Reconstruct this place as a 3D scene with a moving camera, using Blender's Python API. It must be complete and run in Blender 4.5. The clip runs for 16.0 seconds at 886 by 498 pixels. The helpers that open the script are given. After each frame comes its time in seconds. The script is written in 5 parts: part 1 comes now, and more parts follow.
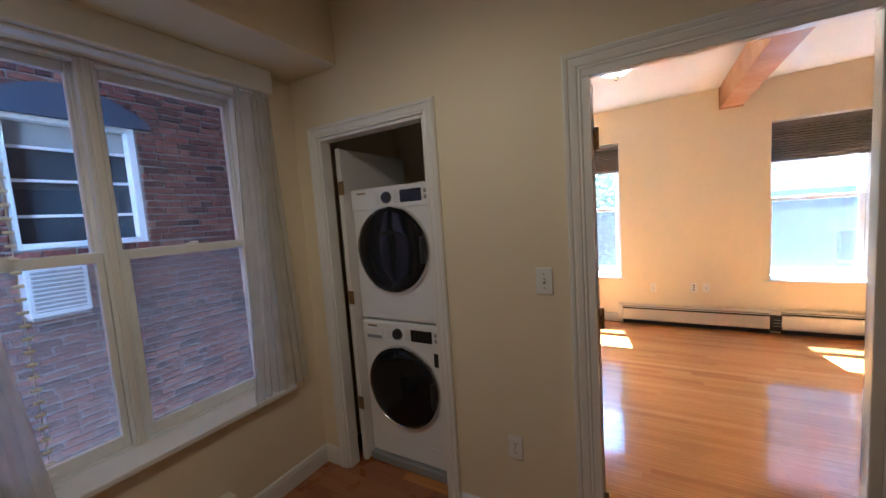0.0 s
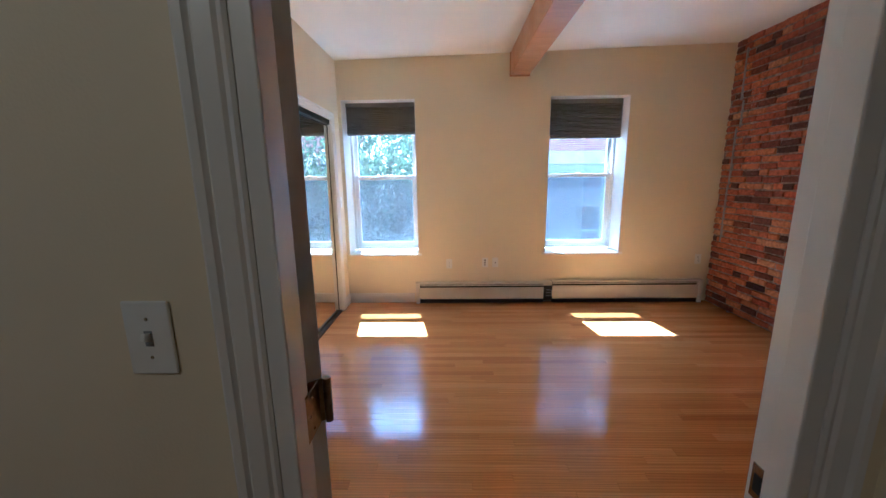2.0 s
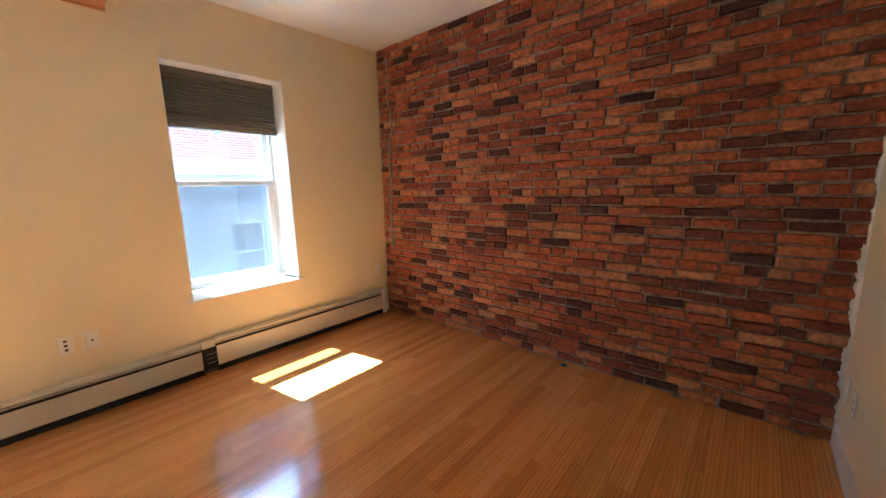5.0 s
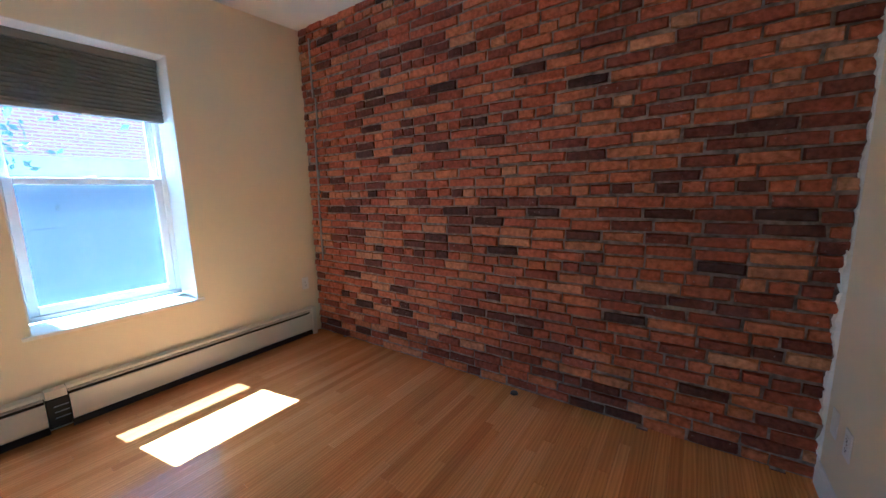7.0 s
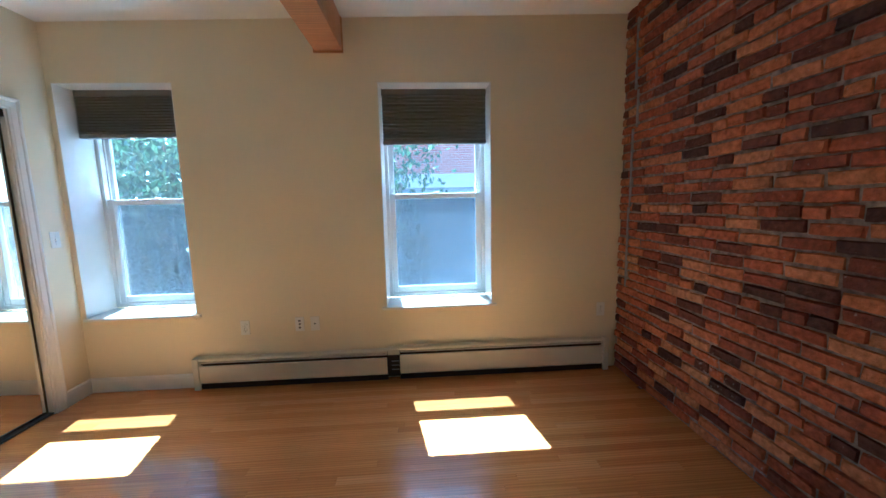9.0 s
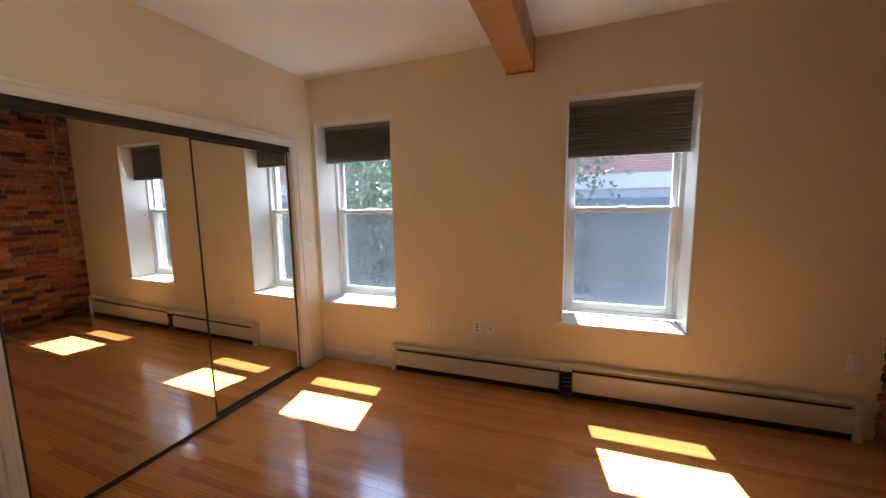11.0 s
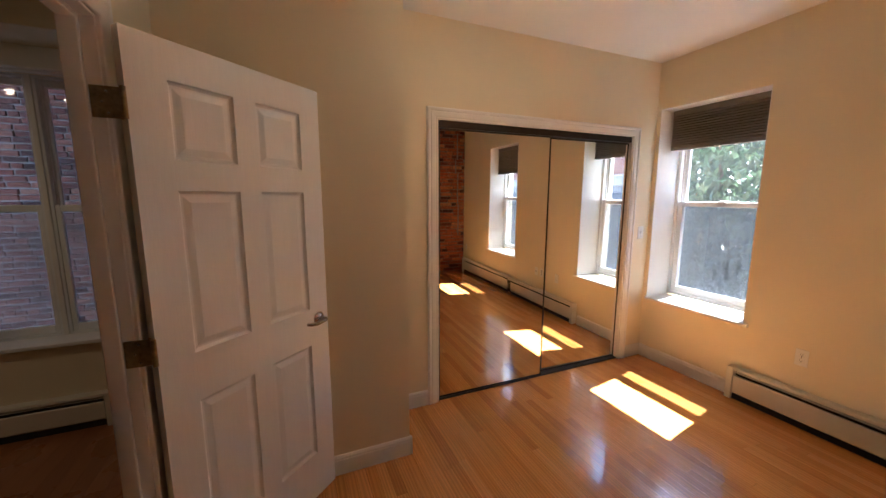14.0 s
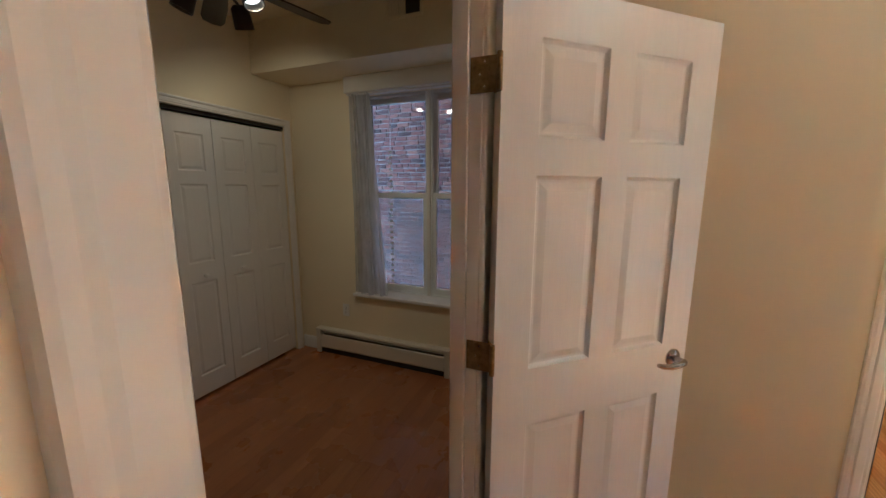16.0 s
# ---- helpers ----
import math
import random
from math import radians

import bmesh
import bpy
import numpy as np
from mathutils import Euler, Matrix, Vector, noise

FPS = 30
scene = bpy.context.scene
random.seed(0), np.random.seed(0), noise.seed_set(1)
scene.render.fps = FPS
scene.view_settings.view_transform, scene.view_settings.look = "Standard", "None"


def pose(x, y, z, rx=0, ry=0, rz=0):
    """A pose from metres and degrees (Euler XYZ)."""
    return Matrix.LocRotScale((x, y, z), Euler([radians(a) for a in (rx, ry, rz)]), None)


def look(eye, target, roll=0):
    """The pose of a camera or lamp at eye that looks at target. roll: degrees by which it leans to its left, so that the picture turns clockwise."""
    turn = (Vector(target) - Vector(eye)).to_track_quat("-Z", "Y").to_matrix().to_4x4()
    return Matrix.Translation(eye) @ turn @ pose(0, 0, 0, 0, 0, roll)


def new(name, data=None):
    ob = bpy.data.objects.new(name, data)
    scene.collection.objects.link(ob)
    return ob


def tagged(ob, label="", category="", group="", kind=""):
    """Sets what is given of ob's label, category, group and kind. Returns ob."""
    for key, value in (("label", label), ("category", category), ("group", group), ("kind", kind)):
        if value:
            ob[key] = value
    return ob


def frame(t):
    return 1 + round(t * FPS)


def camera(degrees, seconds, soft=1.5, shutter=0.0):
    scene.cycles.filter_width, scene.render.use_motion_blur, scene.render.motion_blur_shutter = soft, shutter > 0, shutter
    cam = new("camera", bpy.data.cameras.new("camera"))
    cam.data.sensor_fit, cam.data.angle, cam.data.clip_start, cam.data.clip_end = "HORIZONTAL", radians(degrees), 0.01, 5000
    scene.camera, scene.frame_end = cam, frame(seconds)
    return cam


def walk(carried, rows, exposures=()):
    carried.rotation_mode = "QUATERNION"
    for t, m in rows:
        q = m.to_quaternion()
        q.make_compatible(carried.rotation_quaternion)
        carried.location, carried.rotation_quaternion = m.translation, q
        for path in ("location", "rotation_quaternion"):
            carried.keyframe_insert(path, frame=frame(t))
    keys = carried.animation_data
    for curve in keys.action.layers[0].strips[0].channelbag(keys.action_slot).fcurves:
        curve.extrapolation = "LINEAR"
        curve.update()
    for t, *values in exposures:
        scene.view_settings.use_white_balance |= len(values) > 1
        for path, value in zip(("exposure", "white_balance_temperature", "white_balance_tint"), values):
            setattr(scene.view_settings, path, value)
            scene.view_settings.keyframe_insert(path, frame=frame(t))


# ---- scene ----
cam = camera(101.5, 16.0)
PATH = [
    (0, (0.511, -1.531, 1.537), (-0.487, 0.193, 1.36), -4.0),
    (0.5, (0.458, -1.278, 1.529), (-0.063, 0.636, 1.279), -3.4),
    (1, (0.507, -1.046, 1.487), (0.3, 0.917, 1.167), -3.4),
    (1.5, (0.57, -0.761, 1.497), (0.445, 1.207, 1.166), -1.5),
    (2, (0.562, -0.495, 1.462), (0.511, 1.467, 1.077), -0.8),
    (2.5, (0.509, -0.204, 1.392), (0.606, 1.751, 0.978), -0.9),
    (3, (0.565, 0.054, 1.324), (0.602, 2.014, 0.925), -2.4),
    (3.5, (0.583, 0.285, 1.365), (0.693, 2.237, 0.944), -1.3),
    (4, (0.661, 0.47, 1.422), (1.199, 2.347, 0.988), -2.1),
    (4.5, (0.789, 0.513, 1.426), (1.88, 2.14, 1.023), -1.7),
    (5, (0.891, 0.496, 1.399), (2.378, 1.789, 1.058), -1.4),
    (5.2, (0.931, 0.478, 1.399), (2.522, 1.639, 1.05), -1.3),
    (7.3, (1.455, 0.694, 1.327), (3.074, 1.826, 1.015), -1.4),
    (7.5, (1.51, 0.777, 1.314), (3.023, 2.043, 0.982), -1.4),
    (8, (1.688, 0.884, 1.329), (2.855, 2.468, 0.975), -1.8),
    (8.5, (1.884, 0.839, 1.347), (2.389, 2.737, 0.966), 1.3),
    (9, (1.923, 0.816, 1.413), (2.044, 2.796, 1.158), -1.3),
    (9.2, (1.917, 0.805, 1.424), (1.933, 2.795, 1.229), -1.1),
    (11.3, (1.673, 0.728, 1.555), (0.827, 2.52, 1.283), -0.8),
    (11.5, (1.658, 0.742, 1.544), (0.679, 2.464, 1.27), -0.3),
    (12, (1.759, 0.724, 1.552), (0.473, 2.224, 1.236), 1.8),
    (12.5, (1.801, 0.712, 1.553), (0.372, 2.073, 1.23), -0.1),
    (13, (1.757, 0.667, 1.548), (0.157, 1.827, 1.242), 0.5),
    (13.5, (1.722, 0.621, 1.542), (0.004, 1.595, 1.221), -0.2),
    (14, (1.686, 0.53, 1.547), (-0.132, 1.313, 1.257), -0.0),
    (14.5, (1.615, 0.415, 1.538), (-0.298, 0.918, 1.245), 0.2),
    (15, (1.537, 0.338, 1.523), (-0.424, 0.596, 1.225), -0.4),
    (15.5, (1.404, 0.361, 1.518), (-0.566, 0.143, 1.251), -0.4),
    (16, (1.254, 0.347, 1.528), (-0.575, -0.392, 1.198), 0.2),
]
EXPOSURES = [(0.0, 5.55, 4500, 4), (1.0, 5.15, 4250, 0), (2.0, 4.65, 3950, -1), (2.5, 4.65, 4150, 0), (3.5, 4.0, 4500, 2), (4.5, 3.95, 4950, 0), (5.0, 5.05, 4600, -3), (7.5, 4.85, 3600, -6), (8.5, 4.75, 3600, -8), (9.0, 4.2, 3800, -10), (11.5, 3.85, 5350, 7), (12.5, 3.85, 5500, 8), (14.0, 4.25, 5350, 9), (15.5, 4.75, 5000, 4), (16.0, 5.05, 4650, -2)]
SUN, SKY, ALLEY, FAN = 5.0, 0.075, 0.05, 0.75
walk(cam, [(t, look(eye, target, roll)) for t, eye, target, roll in PATH], EXPOSURES)

# ---- world and sun ----
SUN_WAY = Vector((0.17, -1.0, -1.62)).normalized()
world = bpy.data.worlds.new("world")
scene.world = world
world.use_nodes = True
wn = world.node_tree
wn.nodes.clear()
sky = wn.nodes.new("ShaderNodeTexSky")
sky.sky_type, sky.sun_disc = "NISHITA", False
sky.sun_elevation = math.asin(-SUN_WAY.z)
sky.sun_rotation = math.atan2(-SUN_WAY.x, -SUN_WAY.y)
back = wn.nodes.new("ShaderNodeBackground")
back.inputs["Strength"].default_value = SKY
wout = wn.nodes.new("ShaderNodeOutputWorld")
wn.links.new(sky.outputs[0], back.inputs[0])
wn.links.new(back.outputs[0], wout.inputs[0])

sun_data = bpy.data.lights.new("sun", "SUN")
sun_data.energy, sun_data.angle, sun_data.color = SUN, radians(0.53), (1.0, 0.95, 0.86)
sun = new("sun", sun_data)
sun.rotation_mode = "QUATERNION"
sun.rotation_quaternion = SUN_WAY.to_track_quat("-Z", "Y")


# unseen area lamp, added above the alley as fill on top of the sky
alley = bpy.data.lights.new("alley_fill_light", "AREA")
alley.shape, alley.size, alley.size_y, alley.energy, alley.color = "RECTANGLE", 2.0, 5.0, ALLEY, (0.88, 0.93, 1.0)
new("alley_fill_light", alley).matrix_world = look((-2.9, -0.9, 5.2), (-1.6, -0.9, 1.4))

# ---- materials ----


def material(name, base=(0.8, 0.8, 0.8), rough=0.5, metal=0.0, vary=0.06, scale=6.0, bump=0.0, bump_scale=60.0, coat=0.0, spec=0.5,
             stretch=(1, 1, 1), stain=0.0, stain_scale=1.2, stain_color=(0.3, 0.25, 0.2)):
    """A surface with two scales of variation in colour, and fine relief."""
    m = bpy.data.materials.new(name)
    m.use_nodes = True
    n, li = m.node_tree.nodes, m.node_tree.links
    b = n["Principled BSDF"]
    b.inputs["Roughness"].default_value = rough
    b.inputs["Metallic"].default_value = metal
    b.inputs["Coat Weight"].default_value = coat
    b.inputs["Specular IOR Level"].default_value = spec
    geo = n.new("ShaderNodeNewGeometry")
    mp = n.new("ShaderNodeMapping")
    mp.inputs["Scale"].default_value = stretch
    li.new(geo.outputs["Position"], mp.inputs["Vector"])
    no = n.new("ShaderNodeTexNoise")
    no.inputs["Scale"].default_value, no.inputs["Detail"].default_value = scale, 6
    li.new(mp.outputs[0], no.inputs["Vector"])
    mr = n.new("ShaderNodeMapRange")
    mr.inputs["From Min"].default_value, mr.inputs["From Max"].default_value = 0.3, 0.7
    mr.inputs["To Min"].default_value, mr.inputs["To Max"].default_value = 1 - vary, 1 + vary
    li.new(no.outputs["Fac"], mr.inputs["Value"])
    mul = n.new("ShaderNodeVectorMath")
    mul.operation = "SCALE"
    mul.inputs[0].default_value = base
    li.new(mr.outputs[0], mul.inputs["Scale"])
    out = mul.outputs[0]
    if stain:
        n2 = n.new("ShaderNodeTexNoise")
        n2.inputs["Scale"].default_value, n2.inputs["Detail"].default_value = stain_scale, 8
        li.new(mp.outputs[0], n2.inputs["Vector"])
        r2 = n.new("ShaderNodeMapRange")
        r2.inputs["From Min"].default_value, r2.inputs["From Max"].default_value = 0.48, 0.75
        r2.inputs["To Max"].default_value = stain
        li.new(n2.outputs["Fac"], r2.inputs["Value"])
        mx = n.new("ShaderNodeMix")
        mx.data_type = "RGBA"
        mx.inputs["B"].default_value = (*stain_color, 1)
        li.new(r2.outputs[0], mx.inputs["Factor"])
        li.new(out, mx.inputs["A"])
        out = mx.outputs["Result"]
    li.new(out, b.inputs["Base Color"])
    if bump:
        n3 = n.new("ShaderNodeTexNoise")
        n3.inputs["Scale"].default_value, n3.inputs["Detail"].default_value = bump_scale, 4
        li.new(mp.outputs[0], n3.inputs["Vector"])
        bp = n.new("ShaderNodeBump")
        bp.inputs["Strength"].default_value, bp.inputs["Distance"].default_value = bump, 0.004
        li.new(n3.outputs["Fac"], bp.inputs["Height"])
        li.new(bp.outputs[0], b.inputs["Normal"])
    return m


def piece_random(n, li):
    """A number of each piece's own, whether it is an object or an island of a joined mesh."""
    oi, geo, add = n.new("ShaderNodeObjectInfo"), n.new("ShaderNodeNewGeometry"), n.new("ShaderNodeMath")
    add.operation = "ADD"
    li.new(oi.outputs["Random"], add.inputs[0])
    li.new(geo.outputs["Random Per Island"], add.inputs[1])
    fr = n.new("ShaderNodeMath")
    fr.operation = "FRACT"
    li.new(add.outputs[0], fr.inputs[0])
    return fr.outputs[0]


def ramp(n, li, fac, stops):
    r = n.new("ShaderNodeValToRGB")
    e = r.color_ramp.elements
    e[0].position, e[0].color = stops[0][0], (*stops[0][1], 1)
    e[1].position, e[1].color = stops[-1][0], (*stops[-1][1], 1)
    for p, c in stops[1:-1]:
        e.new(p).color = (*c, 1)
    li.new(fac, r.inputs[0])
    return r.outputs[0]


def wood_planks(name, stops, rough, grain=0.35, coat=0.3, figure=1.0):
    """Varnished boards: each its own tone, with long grain along x and cathedral figure."""
    m = bpy.data.materials.new(name)
    m.use_nodes = True
    n, li = m.node_tree.nodes, m.node_tree.links
    b = n["Principled BSDF"]
    rnd = piece_random(n, li)
    geo = n.new("ShaderNodeNewGeometry")
    off = n.new("ShaderNodeVectorMath")
    off.operation = "MULTIPLY_ADD"
    comb = n.new("ShaderNodeCombineXYZ")
    for k in range(3):
        li.new(rnd, comb.inputs[k])
    off.inputs[1].default_value = (7.3, 13.1, 5.7)
    li.new(comb.outputs[0], off.inputs[0])
    li.new(geo.outputs["Position"], off.inputs[2])
    mp = n.new("ShaderNodeMapping")
    mp.inputs["Scale"].default_value = (0.55, 11, 11)
    li.new(off.outputs[0], mp.inputs["Vector"])
    wav = n.new("ShaderNodeTexWave")
    wav.wave_type, wav.bands_direction = "BANDS", "Y"
    wav.inputs["Scale"].default_value, wav.inputs["Distortion"].default_value = 1.6, 9.0
    wav.inputs["Detail"].default_value, wav.inputs["Detail Scale"].default_value = 3.0, 0.9
    li.new(mp.outputs[0], wav.inputs["Vector"])
    mp2 = n.new("ShaderNodeMapping")
    mp2.inputs["Scale"].default_value = (3.0, 160, 160)
    li.new(off.outputs[0], mp2.inputs["Vector"])
    fine = n.new("ShaderNodeTexNoise")
    fine.inputs["Scale"].default_value, fine.inputs["Detail"].default_value = 1.0, 5
    li.new(mp2.outputs[0], fine.inputs["Vector"])
    col = ramp(n, li, rnd, stops)
    g = n.new("ShaderNodeMapRange")
    g.inputs["From Min"].default_value, g.inputs["From Max"].default_value = 0.0, 1.0
    g.inputs["To Min"].default_value, g.inputs["To Max"].default_value = 1 - grain * 0.6 * figure, 1 + 0.06 * figure
    li.new(wav.outputs["Fac"], g.inputs["Value"])
    f = n.new("ShaderNodeMapRange")
    f.inputs["From Min"].default_value, f.inputs["From Max"].default_value = 0.3, 0.7
    f.inputs["To Min"].default_value, f.inputs["To Max"].default_value = 1 - grain * 0.5, 1 + grain * 0.25
    li.new(fine.outputs["Fac"], f.inputs["Value"])
    mm = n.new("ShaderNodeMath")
    mm.operation = "MULTIPLY"
    li.new(g.outputs[0], mm.inputs[0])
    li.new(f.outputs[0], mm.inputs[1])
    sc = n.new("ShaderNodeVectorMath")
    sc.operation = "SCALE"
    li.new(col, sc.inputs[0])
    li.new(mm.outputs[0], sc.inputs["Scale"])
    li.new(sc.outputs[0], b.inputs["Base Color"])
    wear = n.new("ShaderNodeTexNoise")
    wear.inputs["Scale"].default_value, wear.inputs["Detail"].default_value = 3.0, 6
    li.new(geo.outputs["Position"], wear.inputs["Vector"])
    wr = n.new("ShaderNodeMapRange")
    wr.inputs["From Min"].default_value, wr.inputs["From Max"].default_value = 0.3, 0.75
    wr.inputs["To Min"].default_value, wr.inputs["To Max"].default_value = rough * 0.75, rough * 1.6
    li.new(wear.outputs["Fac"], wr.inputs["Value"])
    li.new(wr.outputs[0], b.inputs["Roughness"])
    b.inputs["Coat Weight"].default_value = coat
    b.inputs["Coat Roughness"].default_value = rough * 0.7
    big = n.new("ShaderNodeTexNoise")
    big.inputs["Scale"].default_value, big.inputs["Detail"].default_value = 9.0, 3
    li.new(geo.outputs["Position"], big.inputs["Vector"])
    b1, b2 = n.new("ShaderNodeBump"), n.new("ShaderNodeBump")
    b1.inputs["Strength"].default_value, b1.inputs["Distance"].default_value = 0.05, 0.003
    b2.inputs["Strength"].default_value, b2.inputs["Distance"].default_value = 0.05, 0.0010
    li.new(big.outputs["Fac"], b1.inputs["Height"])
    li.new(fine.outputs["Fac"], b2.inputs["Height"])
    li.new(b1.outputs[0], b2.inputs["Normal"])
    li.new(b2.outputs[0], b.inputs["Normal"])
    li.new(b2.outputs[0], b.inputs["Coat Normal"])
    return m


def brick_pieces(name, stops, dirt=(0.10, 0.06, 0.05), rough=0.85, lime=0.10):
    m = bpy.data.materials.new(name)
    m.use_nodes = True
    n, li = m.node_tree.nodes, m.node_tree.links
    b = n["Principled BSDF"]
    b.inputs["Roughness"].default_value = rough
    b.inputs["Specular IOR Level"].default_value = 0.25
    rnd = piece_random(n, li)
    col = ramp(n, li, rnd, stops)
    geo = n.new("ShaderNodeNewGeometry")
    n1 = n.new("ShaderNodeTexNoise")
    n1.inputs["Scale"].default_value, n1.inputs["Detail"].default_value = 38, 8
    li.new(geo.outputs["Position"], n1.inputs["Vector"])
    r1 = n.new("ShaderNodeMapRange")
    r1.inputs["From Min"].default_value, r1.inputs["From Max"].default_value = 0.3, 0.72
    r1.inputs["To Min"].default_value, r1.inputs["To Max"].default_value = 0.62, 1.28
    li.new(n1.outputs["Fac"], r1.inputs["Value"])
    sc = n.new("ShaderNodeVectorMath")
    sc.operation = "SCALE"
    li.new(col, sc.inputs[0])
    li.new(r1.outputs[0], sc.inputs["Scale"])
    n2 = n.new("ShaderNodeTexNoise")
    n2.inputs["Scale"].default_value, n2.inputs["Detail"].default_value = 4.5, 8
    n2.inputs["Roughness"].default_value = 0.7
    li.new(geo.outputs["Position"], n2.inputs["Vector"])
    r2 = n.new("ShaderNodeMapRange")
    r2.inputs["From Min"].default_value, r2.inputs["From Max"].default_value = 0.5, 0.78
    r2.inputs["To Max"].default_value = 0.5
    li.new(n2.outputs["Fac"], r2.inputs["Value"])
    mx = n.new("ShaderNodeMix")
    mx.data_type = "RGBA"
    mx.inputs["B"].default_value = (*dirt, 1)
    li.new(r2.outputs[0], mx.inputs["Factor"])
    li.new(sc.outputs[0], mx.inputs["A"])
    # lime specks and smears
    n4 = n.new("ShaderNodeTexNoise")
    n4.inputs["Scale"].default_value, n4.inputs["Detail"].default_value = 55, 4
    li.new(geo.outputs["Position"], n4.inputs["Vector"])
    r4 = n.new("ShaderNodeMapRange")
    r4.inputs["From Min"].default_value, r4.inputs["From Max"].default_value = 0.68, 0.76
    r4.inputs["To Max"].default_value = 0.55
    li.new(n4.outputs["Fac"], r4.inputs["Value"])
    mx2 = n.new("ShaderNodeMix")
    mx2.data_type = "RGBA"
    mx2.inputs["B"].default_value = (0.42, 0.36, 0.31, 1)
    n5 = n.new("ShaderNodeTexNoise")
    n5.inputs["Scale"].default_value, n5.inputs["Detail"].default_value = 1.7, 3
    li.new(geo.outputs["Position"], n5.inputs["Vector"])
    r5 = n.new("ShaderNodeMapRange")
    r5.inputs["From Min"].default_value, r5.inputs["From Max"].default_value = 0.60, 0.72
    r5.inputs["To Max"].default_value = lime
    li.new(n5.outputs["Fac"], r5.inputs["Value"])
    sh = n.new("ShaderNodeMath")
    sh.operation = "ADD"
    li.new(n4.outputs["Fac"], sh.inputs[0])
    li.new(r5.outputs[0], sh.inputs[1])
    li.new(sh.outputs[0], r4.inputs["Value"])
    li.new(r4.outputs[0], mx2.inputs["Factor"])
    li.new(mx.outputs["Result"], mx2.inputs["A"])
    li.new(mx2.outputs["Result"], b.inputs["Base Color"])
    n3 = n.new("ShaderNodeTexNoise")
    n3.inputs["Scale"].default_value, n3.inputs["Detail"].default_value = 70, 6
    li.new(geo.outputs["Position"], n3.inputs["Vector"])
    bp = n.new("ShaderNodeBump")
    bp.inputs["Strength"].default_value, bp.inputs["Distance"].default_value = 0.7, 0.006
    li.new(n3.outputs["Fac"], bp.inputs["Height"])
    li.new(bp.outputs[0], b.inputs["Normal"])
    return m


def glass_material(name, tint=(1, 1, 1), haze=0.0):
    m = bpy.data.materials.new(name)
    m.use_nodes = True
    n, li = m.node_tree.nodes, m.node_tree.links
    n.clear()
    tr, gl, mx, fr, out = (n.new("ShaderNodeBsdfTransparent"), n.new("ShaderNodeBsdfGlossy"), n.new("ShaderNodeMixShader"),
                           n.new("ShaderNodeLayerWeight"), n.new("ShaderNodeOutputMaterial"))
    tr.inputs[0].default_value = (*tint, 1)
    gl.inputs["Roughness"].default_value = 0.01
    fr.inputs["Blend"].default_value = 0.5
    sharp = n.new("ShaderNodeMath")
    sharp.operation = "POWER"
    sharp.inputs[1].default_value = 4.0
    mad = n.new("ShaderNodeMath")
    mad.operation = "MULTIPLY_ADD"
    mad.inputs[1].default_value, mad.inputs[2].default_value = 0.6, 0.04
    li.new(fr.outputs["Facing"], sharp.inputs[0])
    li.new(sharp.outputs[0], mad.inputs[0])
    li.new(mad.outputs[0], mx.inputs[0])
    li.new(tr.outputs[0], mx.inputs[1])
    li.new(gl.outputs[0], mx.inputs[2])
    # translucent film that puts the glare haze of the view into the pane
    haze_bsdf, film, no, mr, geo = (n.new("ShaderNodeBsdfTranslucent"), n.new("ShaderNodeMixShader"), n.new("ShaderNodeTexNoise"),
                               n.new("ShaderNodeMapRange"), n.new("ShaderNodeNewGeometry"))
    haze_bsdf.inputs[0].default_value = (0.80, 0.82, 0.85, 1)
    no.inputs["Scale"].default_value, no.inputs["Detail"].default_value = 4.0, 6
    mr.inputs["From Min"].default_value, mr.inputs["From Max"].default_value = 0.3, 0.7
    mr.inputs["To Min"].default_value, mr.inputs["To Max"].default_value = haze * 0.6, haze * 1.4
    li.new(geo.outputs["Position"], no.inputs["Vector"])
    li.new(no.outputs["Fac"], mr.inputs["Value"])
    li.new(mr.outputs[0], film.inputs[0])
    li.new(mx.outputs[0], film.inputs[1])
    li.new(haze_bsdf.outputs[0], film.inputs[2])
    li.new(film.outputs[0], out.inputs[0])
    return m


def veil_material(name, color, clear, translucent=0.0, noise_scale=0.0):
    """Thin weave: part open, part cloth."""
    m = bpy.data.materials.new(name)
    m.use_nodes = True
    n, li = m.node_tree.nodes, m.node_tree.links
    n.clear()
    tr, di, tl = n.new("ShaderNodeBsdfTransparent"), n.new("ShaderNodeBsdfDiffuse"), n.new("ShaderNodeBsdfTranslucent")
    m1, m2, out = n.new("ShaderNodeMixShader"), n.new("ShaderNodeMixShader"), n.new("ShaderNodeOutputMaterial")
    di.inputs[0].default_value = tl.inputs[0].default_value = (*color, 1)
    m1.inputs[0].default_value, m2.inputs[0].default_value = translucent, clear
    li.new(di.outputs[0], m1.inputs[1])
    li.new(tl.outputs[0], m1.inputs[2])
    li.new(m1.outputs[0], m2.inputs[1])
    li.new(tr.outputs[0], m2.inputs[2])
    if noise_scale:
        geo, no, mr = n.new("ShaderNodeNewGeometry"), n.new("ShaderNodeTexNoise"), n.new("ShaderNodeMapRange")
        no.inputs["Scale"].default_value, no.inputs["Detail"].default_value = noise_scale, 5
        mr.inputs["To Min"].default_value, mr.inputs["To Max"].default_value = clear - 0.15, min(1.0, clear + 0.15)
        li.new(geo.outputs["Position"], no.inputs["Vector"])
        li.new(no.outputs["Fac"], mr.inputs["Value"])
        li.new(mr.outputs[0], m2.inputs[0])
    li.new(m2.outputs[0], out.inputs[0])
    return m


